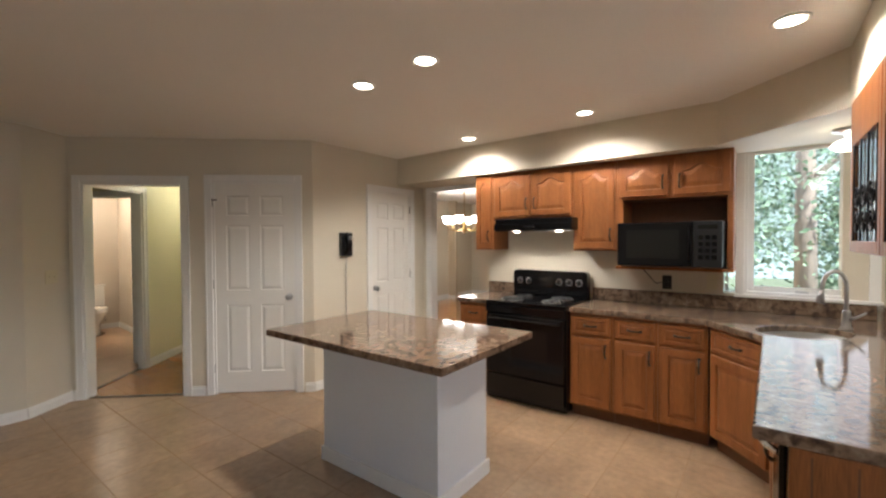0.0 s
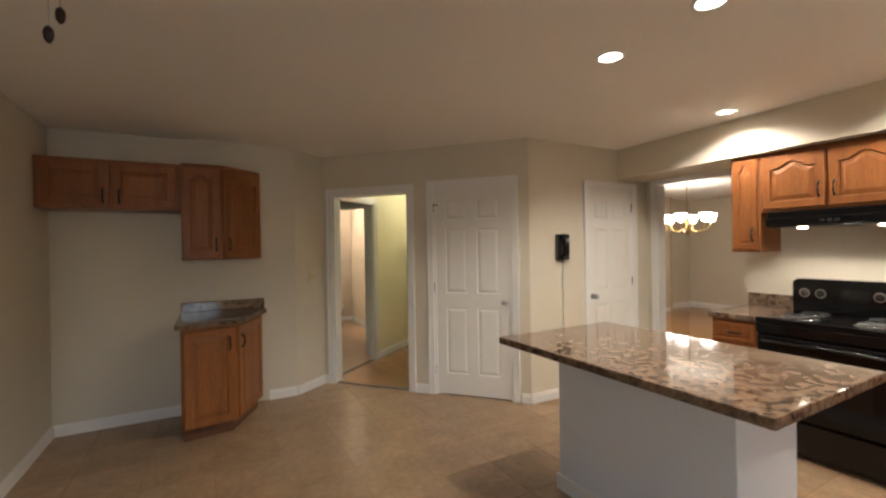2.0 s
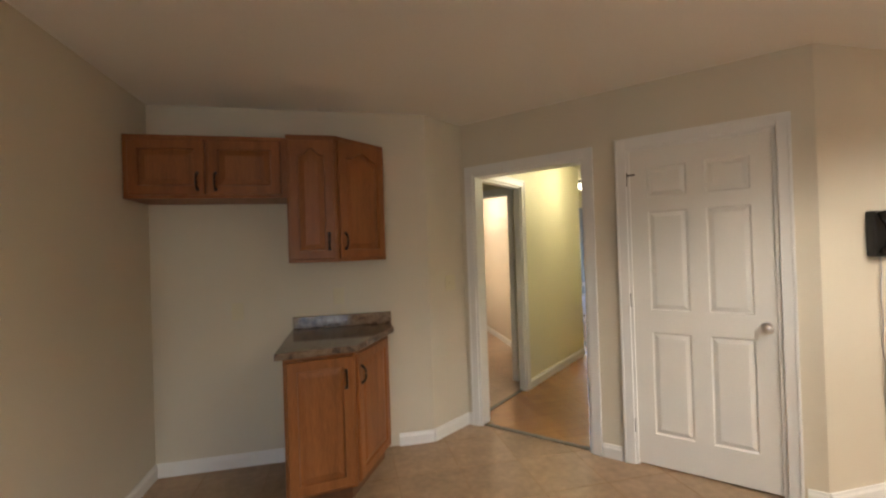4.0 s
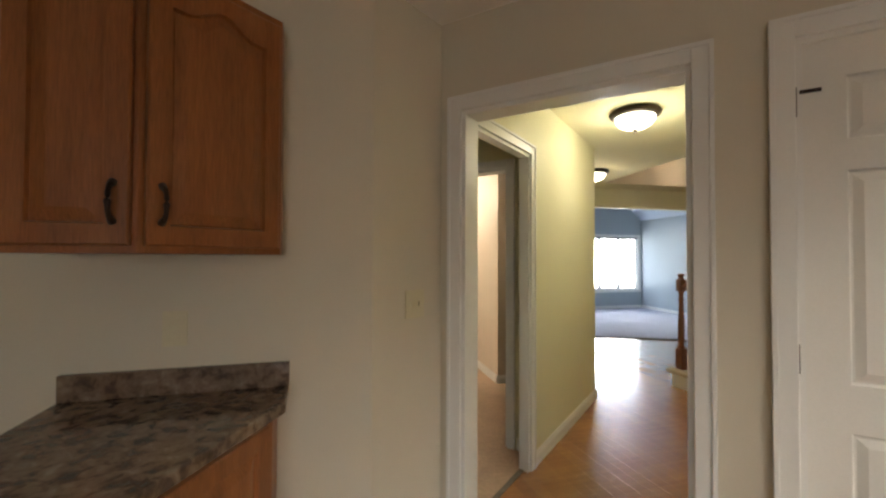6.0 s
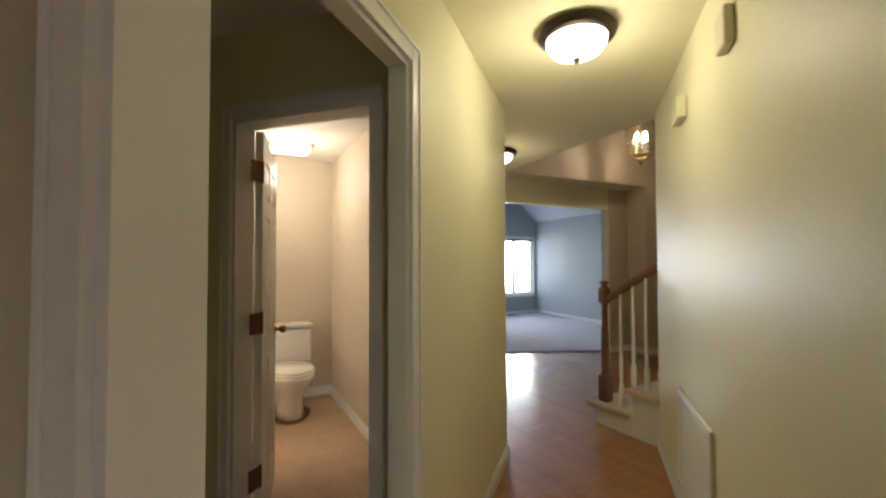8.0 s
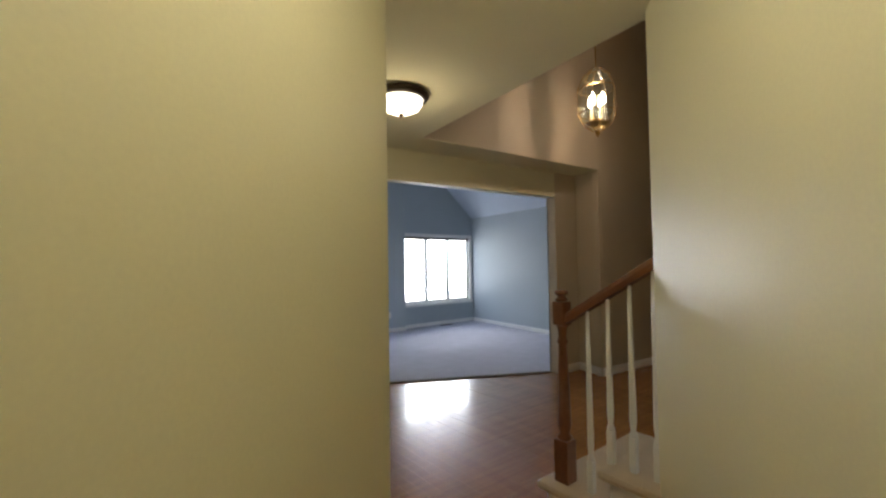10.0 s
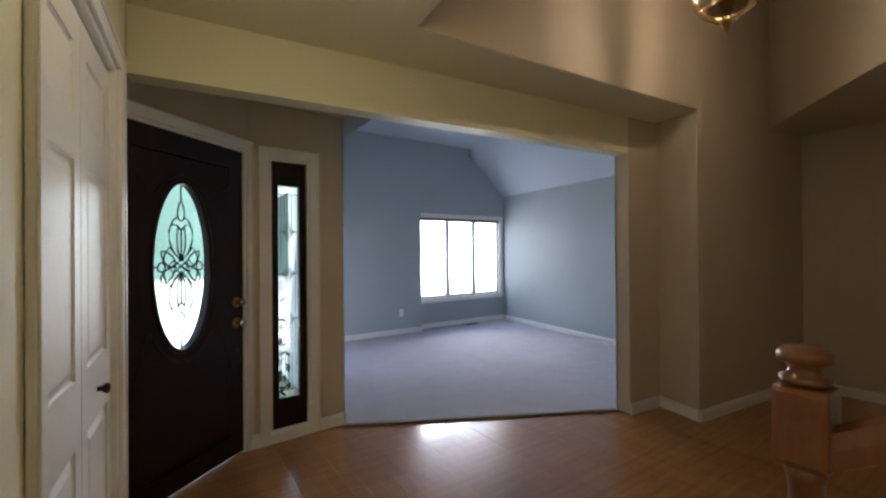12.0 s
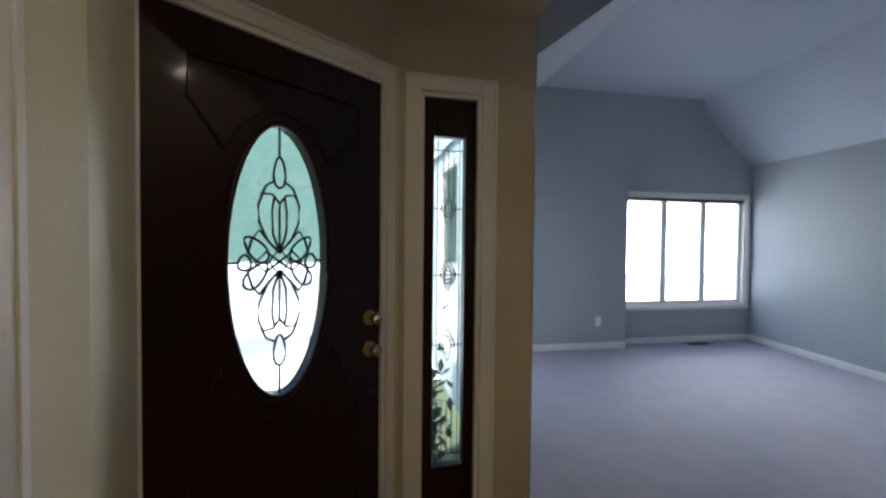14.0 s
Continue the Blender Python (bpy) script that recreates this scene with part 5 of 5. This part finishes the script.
for z, r in ((1.02, 0.026), (0.885, 0.028)):
    part("rosette", lathe([(0.034, 0), (0.034, 0.008), (0.02, 0.012)], 18), BRASS, fd, "", True).matrix_basis = pose(FL - 0.10, 0.012, z, 90)
    part("knob" if z < 1 else "deadbolt", lathe([(0.010, 0), (0.010, 0.03), (r * 0.9, 0.036), (r, 0.05), (r * 0.7, 0.064), (0.003, 0.066)], 18), CHROME, fd, "polished metal knob", True).matrix_basis = pose(FL - 0.10, 0.010, z, 90)
part("lock_plate", lathe([(0.016, 0), (0.016, 0.006), (0.006, 0.008)], 14), BRONZE, fd, "", True).matrix_basis = pose(FL - 0.10, 0.012, 0.70, 90)

ms = frame_on(F1, (4.245, 9.365))
sd = thing("sidelight", ms, "dark wood sidelight with a narrow leaded glass pane", "window")
casing("sidelight_trim", ms, 0.14, 0.43, 2.02, w=0.07, depth=0.10, both=False, label="cream painted sidelight casing")
for a0, b0, a1, b1 in ((0.159, 0.02, 0.21, 2.0), (0.36, 0.02, 0.411, 2.0), (0.21, 0.02, 0.36, 0.29), (0.21, 1.83, 0.36, 2.0)):
    part("frame", box(a0, 0.02, b0, a1, 0.07, b1, 0.004), DARKDOOR, sd)
sg = part("glass", box(0.21, 0.043, 0.29, 0.36, 0.047, 1.83), FROST, sd, "textured clear glass")
sg.visible_shadow = False


def lead(pts, closed=False, r=0.0042):
    part("came", tube([(x, 0.040, z) for x, z in pts], r, 6, None, closed), LEAD, sg, "", True)


for x in (0.232, 0.338):
    lead([(x, 0.30), (x, 1.82)], r=0.002)
for x in (0.260, 0.285, 0.310):
    lead([(x, 1.52), (x, 1.77)], r=0.002)
    lead([(x, 0.34), (x, 0.60)], r=0.002)
for z in (0.34, 0.86, 1.19, 1.50, 1.77):
    lead([(0.211, z), (0.359, z)], r=0.0025)
for z in (0.86, 1.19, 1.50):
    lead([(0.285, z - 0.075), (0.325, z), (0.285, z + 0.075), (0.245, z)], True, 0.0036)
    lead(petal(0.285, z, 0.018, 0.042), True, 0.003)
    lead([(0.24, z), (0.285, z + 0.022), (0.33, z), (0.285, z - 0.022)], True, 0.003)

# ---- staircase ----
st = thing("staircase", pose(0, 0, 0), "staircase with cream carpeted treads and white risers", "stairs")
X0, X1, RISE, RUN = 3.83, 4.80, 0.185, 0.30
FRONTS = [6.49, 6.13] + [6.13 - RUN * k for k in range(1, 6)]   # front of each step; the first is deeper
for k, y1 in enumerate(FRONTS):
    y0 = FRONTS[k + 1] if k < 6 else y1 - RUN
    part("riser", box(X0 + 0.02, y0 - 0.02, 0.0 if k == 0 else RISE * k, X1, y1 - 0.02, RISE * (k + 1) - 0.047), WHITE, st)
    part("tread", box(X0 - 0.045, y0 - 0.02, RISE * (k + 1) - 0.046, X1 + 0.02, y1 + 0.025, RISE * (k + 1), 0.02), TREADRUG, st, "cream carpeted tread")
part("stringer", extrude_xz([(0, 0), (0.92, 0), (0.92, RISE * 3 - 0.047), (0.66, RISE * 3 - 0.047), (0.66, RISE * 2 - 0.047), (0.36, RISE * 2 - 0.047), (0.36, RISE - 0.047), (0, RISE - 0.047)], -0.02, 0.0), WHITE, st, "white open stringer").matrix_basis = pose(X0 + 0.018, 6.47, 0, 0, 0, -90)
nw = thing("newel_post", pose(3.895, 6.405, 0.185), "turned stained oak newel post with a ball cap", "newel post")
part("plinth", box(-0.042, -0.042, 0.0, 0.042, 0.042, 0.22, 0.006), RAILWOOD, nw)
part("shaft", lathe([(0.036, 0.22), (0.040, 0.235), (0.026, 0.255), (0.036, 0.30), (0.031, 0.50), (0.024, 0.68), (0.022, 0.72), (0.030, 0.735), (0.022, 0.76), (0.024, 0.80), (0.033, 0.825)], 20), RAILWOOD, nw, "", True)
part("head", box(-0.037, -0.037, 0.825, 0.037, 0.037, 0.952, 0.010), RAILWOOD, nw)
part("cap", lathe([(0.024, 0.952), (0.033, 0.957), (0.034, 0.964), (0.025, 0.969), (0.021, 0.978), (0.026, 0.985), (0.036, 0.990), (0.037, 1.002), (0.030, 1.010), (0.016, 1.014), (0.003, 1.015)], 20), RAILWOOD, nw, "", True)
hr = thing("handrail", pose(0, 0, 0), "stained oak handrail rising along the stairs", "handrail")
slope = RISE / RUN
bm = bmesh.new()
prof = [(-0.03, 0.0), (0.03, 0.0), (0.032, 0.03), (0.024, 0.055), (0.0, 0.064), (-0.024, 0.055), (-0.032, 0.03)]
ra = [bm.verts.new((3.895 + x, 6.37, 1.02 + z)) for x, z in prof]
rb = [bm.verts.new((3.895 + x, 6.37 - 0.62, 1.02 + 0.62 * slope + z)) for x, z in prof]
for i in range(7):
    bm.faces.new((ra[i], ra[(i + 1) % 7], rb[(i + 1) % 7], rb[i]))
bm.faces.new(ra[::-1])
bm.faces.new(rb)
part("rail", bm, RAILWOOD, hr, "", False)


def baluster(y, z0, z1):
    h = z1 - z0
    ob = thing("baluster", pose(3.895, y, z0), "white turned stair baluster", "baluster", "stair balusters")
    part("foot", box(-0.016, -0.016, 0.0, 0.016, 0.016, 0.16, 0.003), WHITE, ob)
    part("spindle", lathe([(0.016, 0.16), (0.019, 0.17), (0.011, 0.19), (0.016, 0.24), (0.013, h * 0.6), (0.009, h)], 12), WHITE, ob, "", True)


for y in (6.25, 6.137, 6.024, 5.912, 5.80):
    k = sum(1 for f in FRONTS if y < f + 0.02) - 1
    baluster(y, RISE * (k + 1), 1.02 + (6.37 - y) * slope + 0.002)

# entry pendant
pc = thing("entry_pendant", pose(5.59, 7.19, 0.08), "hanging brass lantern with clear glass sides and lit bulbs", "pendant light")
rows = [(0.04, 2.50), (0.13, 2.57), (0.172, 2.67), (0.172, 2.90), (0.125, 3.02), (0.04, 3.10)]
pan = lathe(rows, 8)
pg = part("glass_body", pan, BEVEL, pc, "bevelled glass panes")
pg.visible_shadow = False
for k in range(8):
    a = 6.28318 * k / 8
    part("rib", tube([(r * 1.01 * math.cos(a), r * 1.01 * math.sin(a), z) for r, z in rows], 0.004, 6), BRASS, pc)
for r, z in rows[1:5]:
    part("ring", tube([(r * 1.01 * math.cos(6.28318 * k / 8), r * 1.01 * math.sin(6.28318 * k / 8), z) for k in range(8)], 0.004, 6, None, True), BRASS, pc)
part("chain", tube([(0, 0, 3.10), (0, 0, 4.92)], 0.006), BRASS, pc)
part("finial", lathe([(0.004, 2.44), (0.018, 2.47), (0.03, 2.50)], 12), BRASS, pc, "", True)
# opaque plate added to keep the lantern's light off the floor below
part("light_block_plate", lathe([(0.10, 2.572), (0.104, 2.576), (0.10, 2.580)], 8), BRASS, pc)
for k in range(4):
    a = 1.5708 * k
    part("bulb", lathe([(0.010, 0), (0.022, 0.025), (0.025, 0.05), (0.014, 0.095), (0.002, 0.12)], 12, None, (0.065 * math.cos(a), 0.065 * math.sin(a), 2.74)), BULB, pc, "lit candle bulb", True)
    part("candle", tube([(0.065 * math.cos(a), 0.065 * math.sin(a), 2.60), (0.065 * math.cos(a), 0.065 * math.sin(a), 2.74)], 0.009), IVORY, pc)

# ---- living room ----
LH, EV, RG = 3.18, 2.35, 7.73
wall("wall_living_left", (4.26, 9.37), (4.26, 12.2), 0, LH + 0.2, BLUE, 0.08, [(1.35, 2.25, 0.35, 2.05)], "grey-blue painted living room wall with a window")
wall("wall_living_back", (4.26, 12.20), (6.68, 12.20), 0, LH + 0.2, BLUE, 0.3, (), "grey-blue painted living room wall")
wall("wall_living_window", (6.68, 12.36), (8.68, 12.36), 0, 3.4, BLUE, 0.12, [(0.07, 1.90, 0.50, 1.94)], "grey-blue painted gabled wall with a triple window")
wall("wall_living_right", (8.665, 12.40), (8.13, 8.12), 0, LH + 0.2, BLUE, 0.10, (), "grey-blue painted living room side wall")
wall("wall_living_front", (8.30, 8.131), (4.26, 8.473), 0, LH + 0.2, BLUE, 0.004, [(2.07, 4.06, 0, 2.14)], "grey-blue painted living room wall")
window("window_4", frame_on((6.68, 12.36), (8.68, 12.36)) @ pose(0.07, 0, 0), 1.83, 1.44, 0.50, 3, "white triple casement window with a raised blind", 0.12, 0.055)
window("window_5", frame_on((4.26, 9.37), (4.26, 12.2)) @ pose(1.35, 0, 0), 0.90, 1.70, 0.35, 1, "white casement window of the living room", 0.08, 0.055)
bn = thing("window_blind", frame_on((6.68, 12.36), (8.68, 12.36)), "raised dark blind stack at the window head", "blind")
part("headrail", box(0.10, 0.005, 1.885, 1.87, 0.045, 1.918, 0.004), BRONZE, bn)
for k in range(4):
    part("slat", box(0.10, 0.006, 1.855 + 0.007 * k, 1.87, 0.044, 1.859 + 0.007 * k), STEEL, bn)


def sheet(name, pts, material, label, up=0.06):
    """A sloping ceiling panel of some thickness."""
    bm = bmesh.new()
    lo = [bm.verts.new(p) for p in pts]
    hi = [bm.verts.new((p[0], p[1], p[2] + up)) for p in pts]
    n = len(pts)
    bm.faces.new(lo[::-1])
    bm.faces.new(hi)
    for i in range(n):
        bm.faces.new((lo[i], lo[(i + 1) % n], hi[(i + 1) % n], hi[i]))
    ob = part(name, bm, material)
    return tagged(ob, label, "ceiling", kind="structure")


wall("wall_living_over", (4.25, 8.30), (4.25, 9.368), 2.52, 3.4, BLUE, 0.02, (), "grey-blue painted wall above the entry alcove", base=False)
RN = 7.26                                    # ridge near the foyer, where the room is narrower
sheet("ceiling_living", [(5.48, 8.10, LH), (RN, 8.10, LH), (RG, 12.20, LH), (5.48, 12.20, LH)], BLUECEIL, "pale vaulted living room ceiling, flat middle")
sheet("ceiling_living_right", [(RN, 8.10, LH), (8.22, 8.10, EV - 0.05), (8.78, 12.5, EV - 0.05), (RG + 0.03, 12.5, LH)], BLUECEIL, "pale vaulted living room ceiling slope")
sheet("ceiling_living_corner", [(4.22, 8.30, LH), (5.48, 8.10, LH), (5.48, 9.40, LH), (4.22, 9.40, LH)], BLUECEIL, "pale living room ceiling beside the entry")
tagged(part("wall_living_cheek", extrude_xz([(4.22, 2.22), (5.48, LH), (5.48, LH + 0.05), (4.22, LH + 0.05)], 9.39, 9.41), BLUECEIL), "pale triangular ceiling cheek in the living room", "ceiling", kind="structure")
sheet("ceiling_living_left", [(4.15, 9.41, 2.17), (5.48, 9.41, LH), (5.48, 12.22, LH), (4.15, 12.22, 2.17)], BLUECEIL, "pale vaulted living room ceiling slope")
tagged(part("wall_gable", extrude_xz([(6.682, 2.27), (7.68, 3.05), (RG + 0.1, 3.25), (6.682, 3.25)], 12.20, 12.357), BLUE), "grey-blue gable wall over the window recess", "wall", kind="structure")
floor_sheet("floor_living", [(4.24, 9.31), (6.22, 8.30), (8.25, 8.14), (8.75, 12.42), (4.2, 12.42)], 0.012, CARPET, "grey-blue cut pile carpet", 0.012)
tagged(part("threshold", prism([(4.235, 9.325), (4.222, 9.288), (6.205, 8.278), (6.222, 8.31)], 0.0, 0.016, 0.003), BARK), "dark metal carpet edge strip", "threshold", kind="structure")
wv = thing("floor_vent", pose(7.75, 12.22, 0.013), "dark floor register in the carpet under the window", "vent")
part("frame", box(-0.15, -0.05, 0, 0.15, 0.05, 0.006, 0.002), BRONZE, wv)
for k in range(7):
    part("slat", box(-0.13, -0.04 + 0.012 * k, 0.006, 0.13, -0.034 + 0.012 * k, 0.009), BRONZE, wv)
plate(pose(6.30, 12.20, 0.35), "white wall outlet low on the living room wall", "outlet", WHITE)

# ---- outdoors ----
gr = part("ground", prism([(400 * math.cos(k * 0.2618), 400 * math.sin(k * 0.2618)) for k in range(24)], -0.62, -0.50), GRASS)
tagged(gr, "lawn round the house reaching the horizon", "ground", kind="structure")
tagged(part("driveway", prism([(2.0, 12.8), (60, 12.8), (60, 38.0), (-30, 38.0), (-8, 16)], -0.50, -0.48), DRIVE), "pale sunlit driveway in front of the house", "driveway", kind="structure")


# flat glowing panel stands in for the bright distance past the trees
tagged(part("backdrop", box(26, -22, -1, 26.2, 8, 12), GREENGLOW), "glowing panel for the distance behind the garden trees", "backdrop", kind="structure")
# unseen slab, added to stop sun leaking in between the ceilings
tagged(part("sun_block_slab", prism([(-3.8, -3.4), (4.02, -3.4), (4.02, 2.90), (3.775, 2.95), (3.775, 5.93), (3.99, 8.03), (4.24, 8.05), (4.24, 9.5), (3.4, 9.6), (2.4, 8.9), (0.0, 8.9), (-0.2, 5.0), (-3.8, 4.6)], 2.56, 2.68), BARK), "unseen slab above the ceilings that keeps the sun out", "roof", kind="structure")
# three more self-lit panels, one for each outlook
tagged(part("backdrop", box(-60, 40, -1, 6.0, 40.2, 14), TEALGLOW), "glowing teal panel for the wood edge beyond the driveway", "backdrop", kind="structure")
tagged(part("backdrop", box(-14, 10, -1, -1.5, 10.2, 8), DIMGLOW), "dimly glowing panel outside the side window", "backdrop", kind="structure")
tagged(part("backdrop", box(6.3, 28, -1, 60, 28.2, 16), GLOW), "brightly glowing panel beyond the driveway", "backdrop", kind="structure")


def tree(x, y, h, r, seed, low=0.25):
    rnd = random.Random(seed)
    ob = thing("tree", pose(x, y, -0.5), "leafy green tree in the garden", "tree", "garden trees")
    part("trunk", tube([(0, 0, 0), (0.05, 0.02, h * 0.35), (-0.04, 0.06, h * 0.7), (0, 0, h)], [r, r * 0.8, r * 0.5, r * 0.15], 10), BARK, ob, "grey bark trunk", True)
    vs, fs = [], []
    for _ in range(8500):
        z = h * (low + (1 - low) * rnd.random())
        rad = h * 0.30 * (1.05 - (z / h)) ** 0.5 * (0.3 + 0.8 * rnd.random())
        a = rnd.random() * 6.28318
        c = Vector((rad * math.cos(a), rad * math.sin(a), z + rnd.gauss(0, 0.15)))
        s = 0.025 + 0.035 * rnd.random()
        u = Vector((rnd.gauss(0, 1), rnd.gauss(0, 1), rnd.gauss(0, 0.5))).normalized() * s
        w = u.cross(Vector((rnd.gauss(0, 1), rnd.gauss(0, 1), rnd.gauss(0, 1)))).normalized() * s * 0.6
        i = len(vs)
        vs += [c - u, c + w, c + u, c - w]
        fs.append((i, i + 1, i + 2, i + 3))
    me = bpy.data.meshes.new("crown")
    me.from_pydata([tuple(v) for v in vs], [], fs)
    me.materials.append(FOLI)
    cr = new("crown", me)
    cr.parent = ob
    for k in range(5):
        a = 1.3 * k + seed
        z = h * (0.35 + 0.1 * k)
        part("limb", tube([(0, 0, z), (0.4 * math.cos(a), 0.4 * math.sin(a), z + 0.4), (1.1 * math.cos(a), 1.1 * math.sin(a), z + 0.8)], [r * 0.35, r * 0.22, 0.01], 6), BARK, ob, "", True)
    return ob


for i, (x, y, h, r) in enumerate(((8.0, -1.0, 8, 0.16), (10.5, -2.6, 9, 0.14), (11.0, 0.2, 7, 0.1), (13.5, -1.4, 9, 0.14), (15, -4.5, 10, 0.15), (16, 0.5, 9, 0.14), (12.2, -3.9, 5, 0.08), (9.3, -1.9, 3.2, 0.05))):
    tree(x, y, h, r, 11 + i, 0.18 if h > 5 else 0.08)
for i, (x, y) in enumerate(((-3.0, 21.0), (2.0, 23.5), (-1.0, 19.0), (-8.0, 17.0))):
    tree(x, y, 9, 0.18, 40 + i, 0.2)
pb = thing("potted_shrub", pose(3.78, 9.88, -0.48), "small leafy shrub in a pot outside the sidelight", "plant")
part("pot", lathe([(0.11, 0.0), (0.13, 0.02), (0.17, 0.36), (0.18, 0.40), (0.15, 0.40)], 18), BARK, pb, "", True)
vs, fs = [], []
rnd = random.Random(5)
for _ in range(420):
    c = Vector((rnd.gauss(0, 0.09), rnd.gauss(0, 0.09), 0.72 + rnd.gauss(0, 0.20)))
    u = Vector((rnd.gauss(0, 1), rnd.gauss(0, 1), rnd.gauss(0, 1))).normalized() * 0.045
    w = u.cross(Vector((0.3, 0.5, 1))).normalized() * 0.022
    i = len(vs)
    vs += [tuple(c - u), tuple(c + w), tuple(c + u), tuple(c - w)]
    fs.append((i, i + 1, i + 2, i + 3))
me = bpy.data.meshes.new("foliage")
me.from_pydata(vs, [], fs)
me.materials.append(FOLI)
new("foliage", me).parent = pb

# ---- floor pieces ----
sub = part("floor_wood", prism([(0.55, 4.70), (2.20, 2.95), (9.4, 0.3), (9.4, 8.6), (6.2, 8.6), (4.2, 9.6), (3.3, 9.6), (2.4, 8.7), (2.4, 7.0)], -0.06, -0.0025), PLANKSUB)
tagged(sub, "stained oak strip floor of hall, foyer and dining room", "floor", kind="structure")


def clip(poly, p, n):
    """The part of a convex polygon on the side of p to which n points."""
    out = []
    for i in range(len(poly)):
        a, b = poly[i], poly[(i + 1) % len(poly)]
        da = (a[0] - p[0]) * n[0] + (a[1] - p[1]) * n[1]
        db = (b[0] - p[0]) * n[0] + (b[1] - p[1]) * n[1]
        if da >= 0:
            out.append(a)
        if da * db < 0:
            t = da / (da - db)
            out.append((a[0] + (b[0] - a[0]) * t, a[1] + (b[1] - a[1]) * t))
    return out


def inside(x, y, poly):
    c = False
    for i in range(len(poly)):
        (ax, ay), (bx, by) = poly[i], poly[i - 1]
        if (ay > y) != (by > y) and x < (bx - ax) * (y - ay) / (by - ay) + ax:
            c = not c
    return c


def piece_mesh(name, poly, z0, z1, material, cham=0.0015):
    cx = sum(p[0] for p in poly) / len(poly)
    cy = sum(p[1] for p in poly) / len(poly)
    vs, fs = [], []
    n = len(poly)
    for k, (zz, s) in enumerate(((z0, 0.0), (z1 - cham, 0.0), (z1, cham))):
        for x, y in poly:
            d = max(1e-6, math.hypot(x - cx, y - cy))
            vs.append((x - (x - cx) / d * s, y - (y - cy) / d * s, zz))
    for k in range(2):
        for i in range(n):
            fs.append((k * n + i, k * n + (i + 1) % n, (k + 1) * n + (i + 1) % n, (k + 1) * n + i))
    fs.append(tuple(range(2 * n, 3 * n)))
    me = bpy.data.meshes.new(name)
    me.from_pydata(vs, [], fs)
    me.materials.append(material)
    return me


# oak strips run along y
DN = (0.7513, 0.66)
WOODZ = [hp(-2.62, 0.05), hp(-2.62, -1.08), hp(0.51, -1.08), (3.80, 5.6), (4.8, 5.6), (4.8, 6.1), (8.23, 6.1), (8.23, 7.62), (6.55, 7.80), (6.63, 8.17), (6.22, 8.29), (4.23, 9.30), (3.50, 9.33), (2.80, 8.72), (2.95, 8.35), (2.79, 6.38), hp(-0.01, 0.05)]
DINZ = [(4.0, 0.35), (9.3, 0.35), (9.3, 6.0), (4.8, 6.0), (4.8, 3.06), (3.88, 3.06), (3.88, 2.05), (4.0, 2.05)]
SW = 0.082
rnd = random.Random(3)
rest_v, rest_f = [], []
made = 0
x = 0.5
while x < 9.4:
    y = 0.2 - rnd.random() * 0.9
    while y < 9.5:
        ln = 0.7 + rnd.random() * 0.8
        mid = (x + SW / 2, y + ln / 2)
        ends = [(x + SW / 2, y + ln * t) for t in (0.02, 0.25, 0.5, 0.75, 0.98)]
        if any(inside(px, py, WOODZ) for px, py in ends) or any(inside(px, py, DINZ) for px, py in ends):
            poly = [(x + 0.0004, y + 0.0004), (x + SW - 0.0004, y + 0.0004), (x + SW - 0.0004, y + ln - 0.0004), (x + 0.0004, y + ln - 0.0004)]
            if y < 5.2 and x < 3.2:
                poly = clip(poly, (P[0] + 0.045, P[1] + 0.04), DN)
            if y > 7.5:
                poly = clip(poly, (4.22, 9.295), (-0.454, -0.891)) if x > 4.15 else clip(poly, (2.80, 8.72), (0.642, -0.766))
            if len(poly) >= 3:
                near = 0.5 < x < 6.2 and 3.4 < mid[1] < 9.4 and inside(mid[0], mid[1], WOODZ)
                if near and made < 300:
                    ob = new("plank", piece_mesh("plank", poly, -0.006, rnd.uniform(-0.0006, 0.0), PLANK))
                    ob.parent = sub
                    made += 1
                else:
                    base = len(rest_v)
                    rest_v += [(px, py, -0.0004) for px, py in poly]
                    rest_f.append(tuple(range(base, base + len(poly))))
        y += ln
    x += SW
me = bpy.data.meshes.new("planks")
me.from_pydata(rest_v, [], rest_f)
me.materials.append(PLANK)
rp = new("planks", me)
rp.parent = sub
rp["kind"] = "stuff"

# kitchen tiles
TS = 0.405
made = 0
rest_v, rest_f = [], []
for ix in range(-9, 10):
    for iy in range(-8, 12):
        x, y = 0.865 + ix * TS, 2.36 + iy * TS
        g = 0.0025
        poly = [(x + g, y + g), (x + TS - g, y + g), (x + TS - g, y + TS - g), (x + g, y + TS - g)]
        if not any(inside(px, py, KPOLY) for px, py in poly):
            continue
        poly = clip(poly, (P[0] + 0.04, P[1] + 0.035), (-DN[0], -DN[1]))
        if len(poly) >= 3 and y + TS > 3.0 and x > 2.0:
            poly = clip(poly, (2, 3.05), (0, -1))
        if len(poly) >= 3 and x < 0.4 and y + TS > 4.4:
            poly = clip(poly, (0, 4.45), (0, -1))
        if len(poly) < 3:
            continue
        if made < 300:
            ob = new("tile", piece_mesh("tile", poly, -0.004, 0.0, TILE, 0.002))
            ob.parent = floor_k
            made += 1
        else:
            base = len(rest_v)
            rest_v += [(px, py, 0.0) for px, py in poly]
            rest_f.append(tuple(range(base, base + len(poly))))
if rest_v:
    me = bpy.data.meshes.new("tiles")
    me.from_pydata(rest_v, [], rest_f)
    me.materials.append(TILE)
    rt = new("tiles", me)
    rt.parent = floor_k
    rt["kind"] = "stuff"
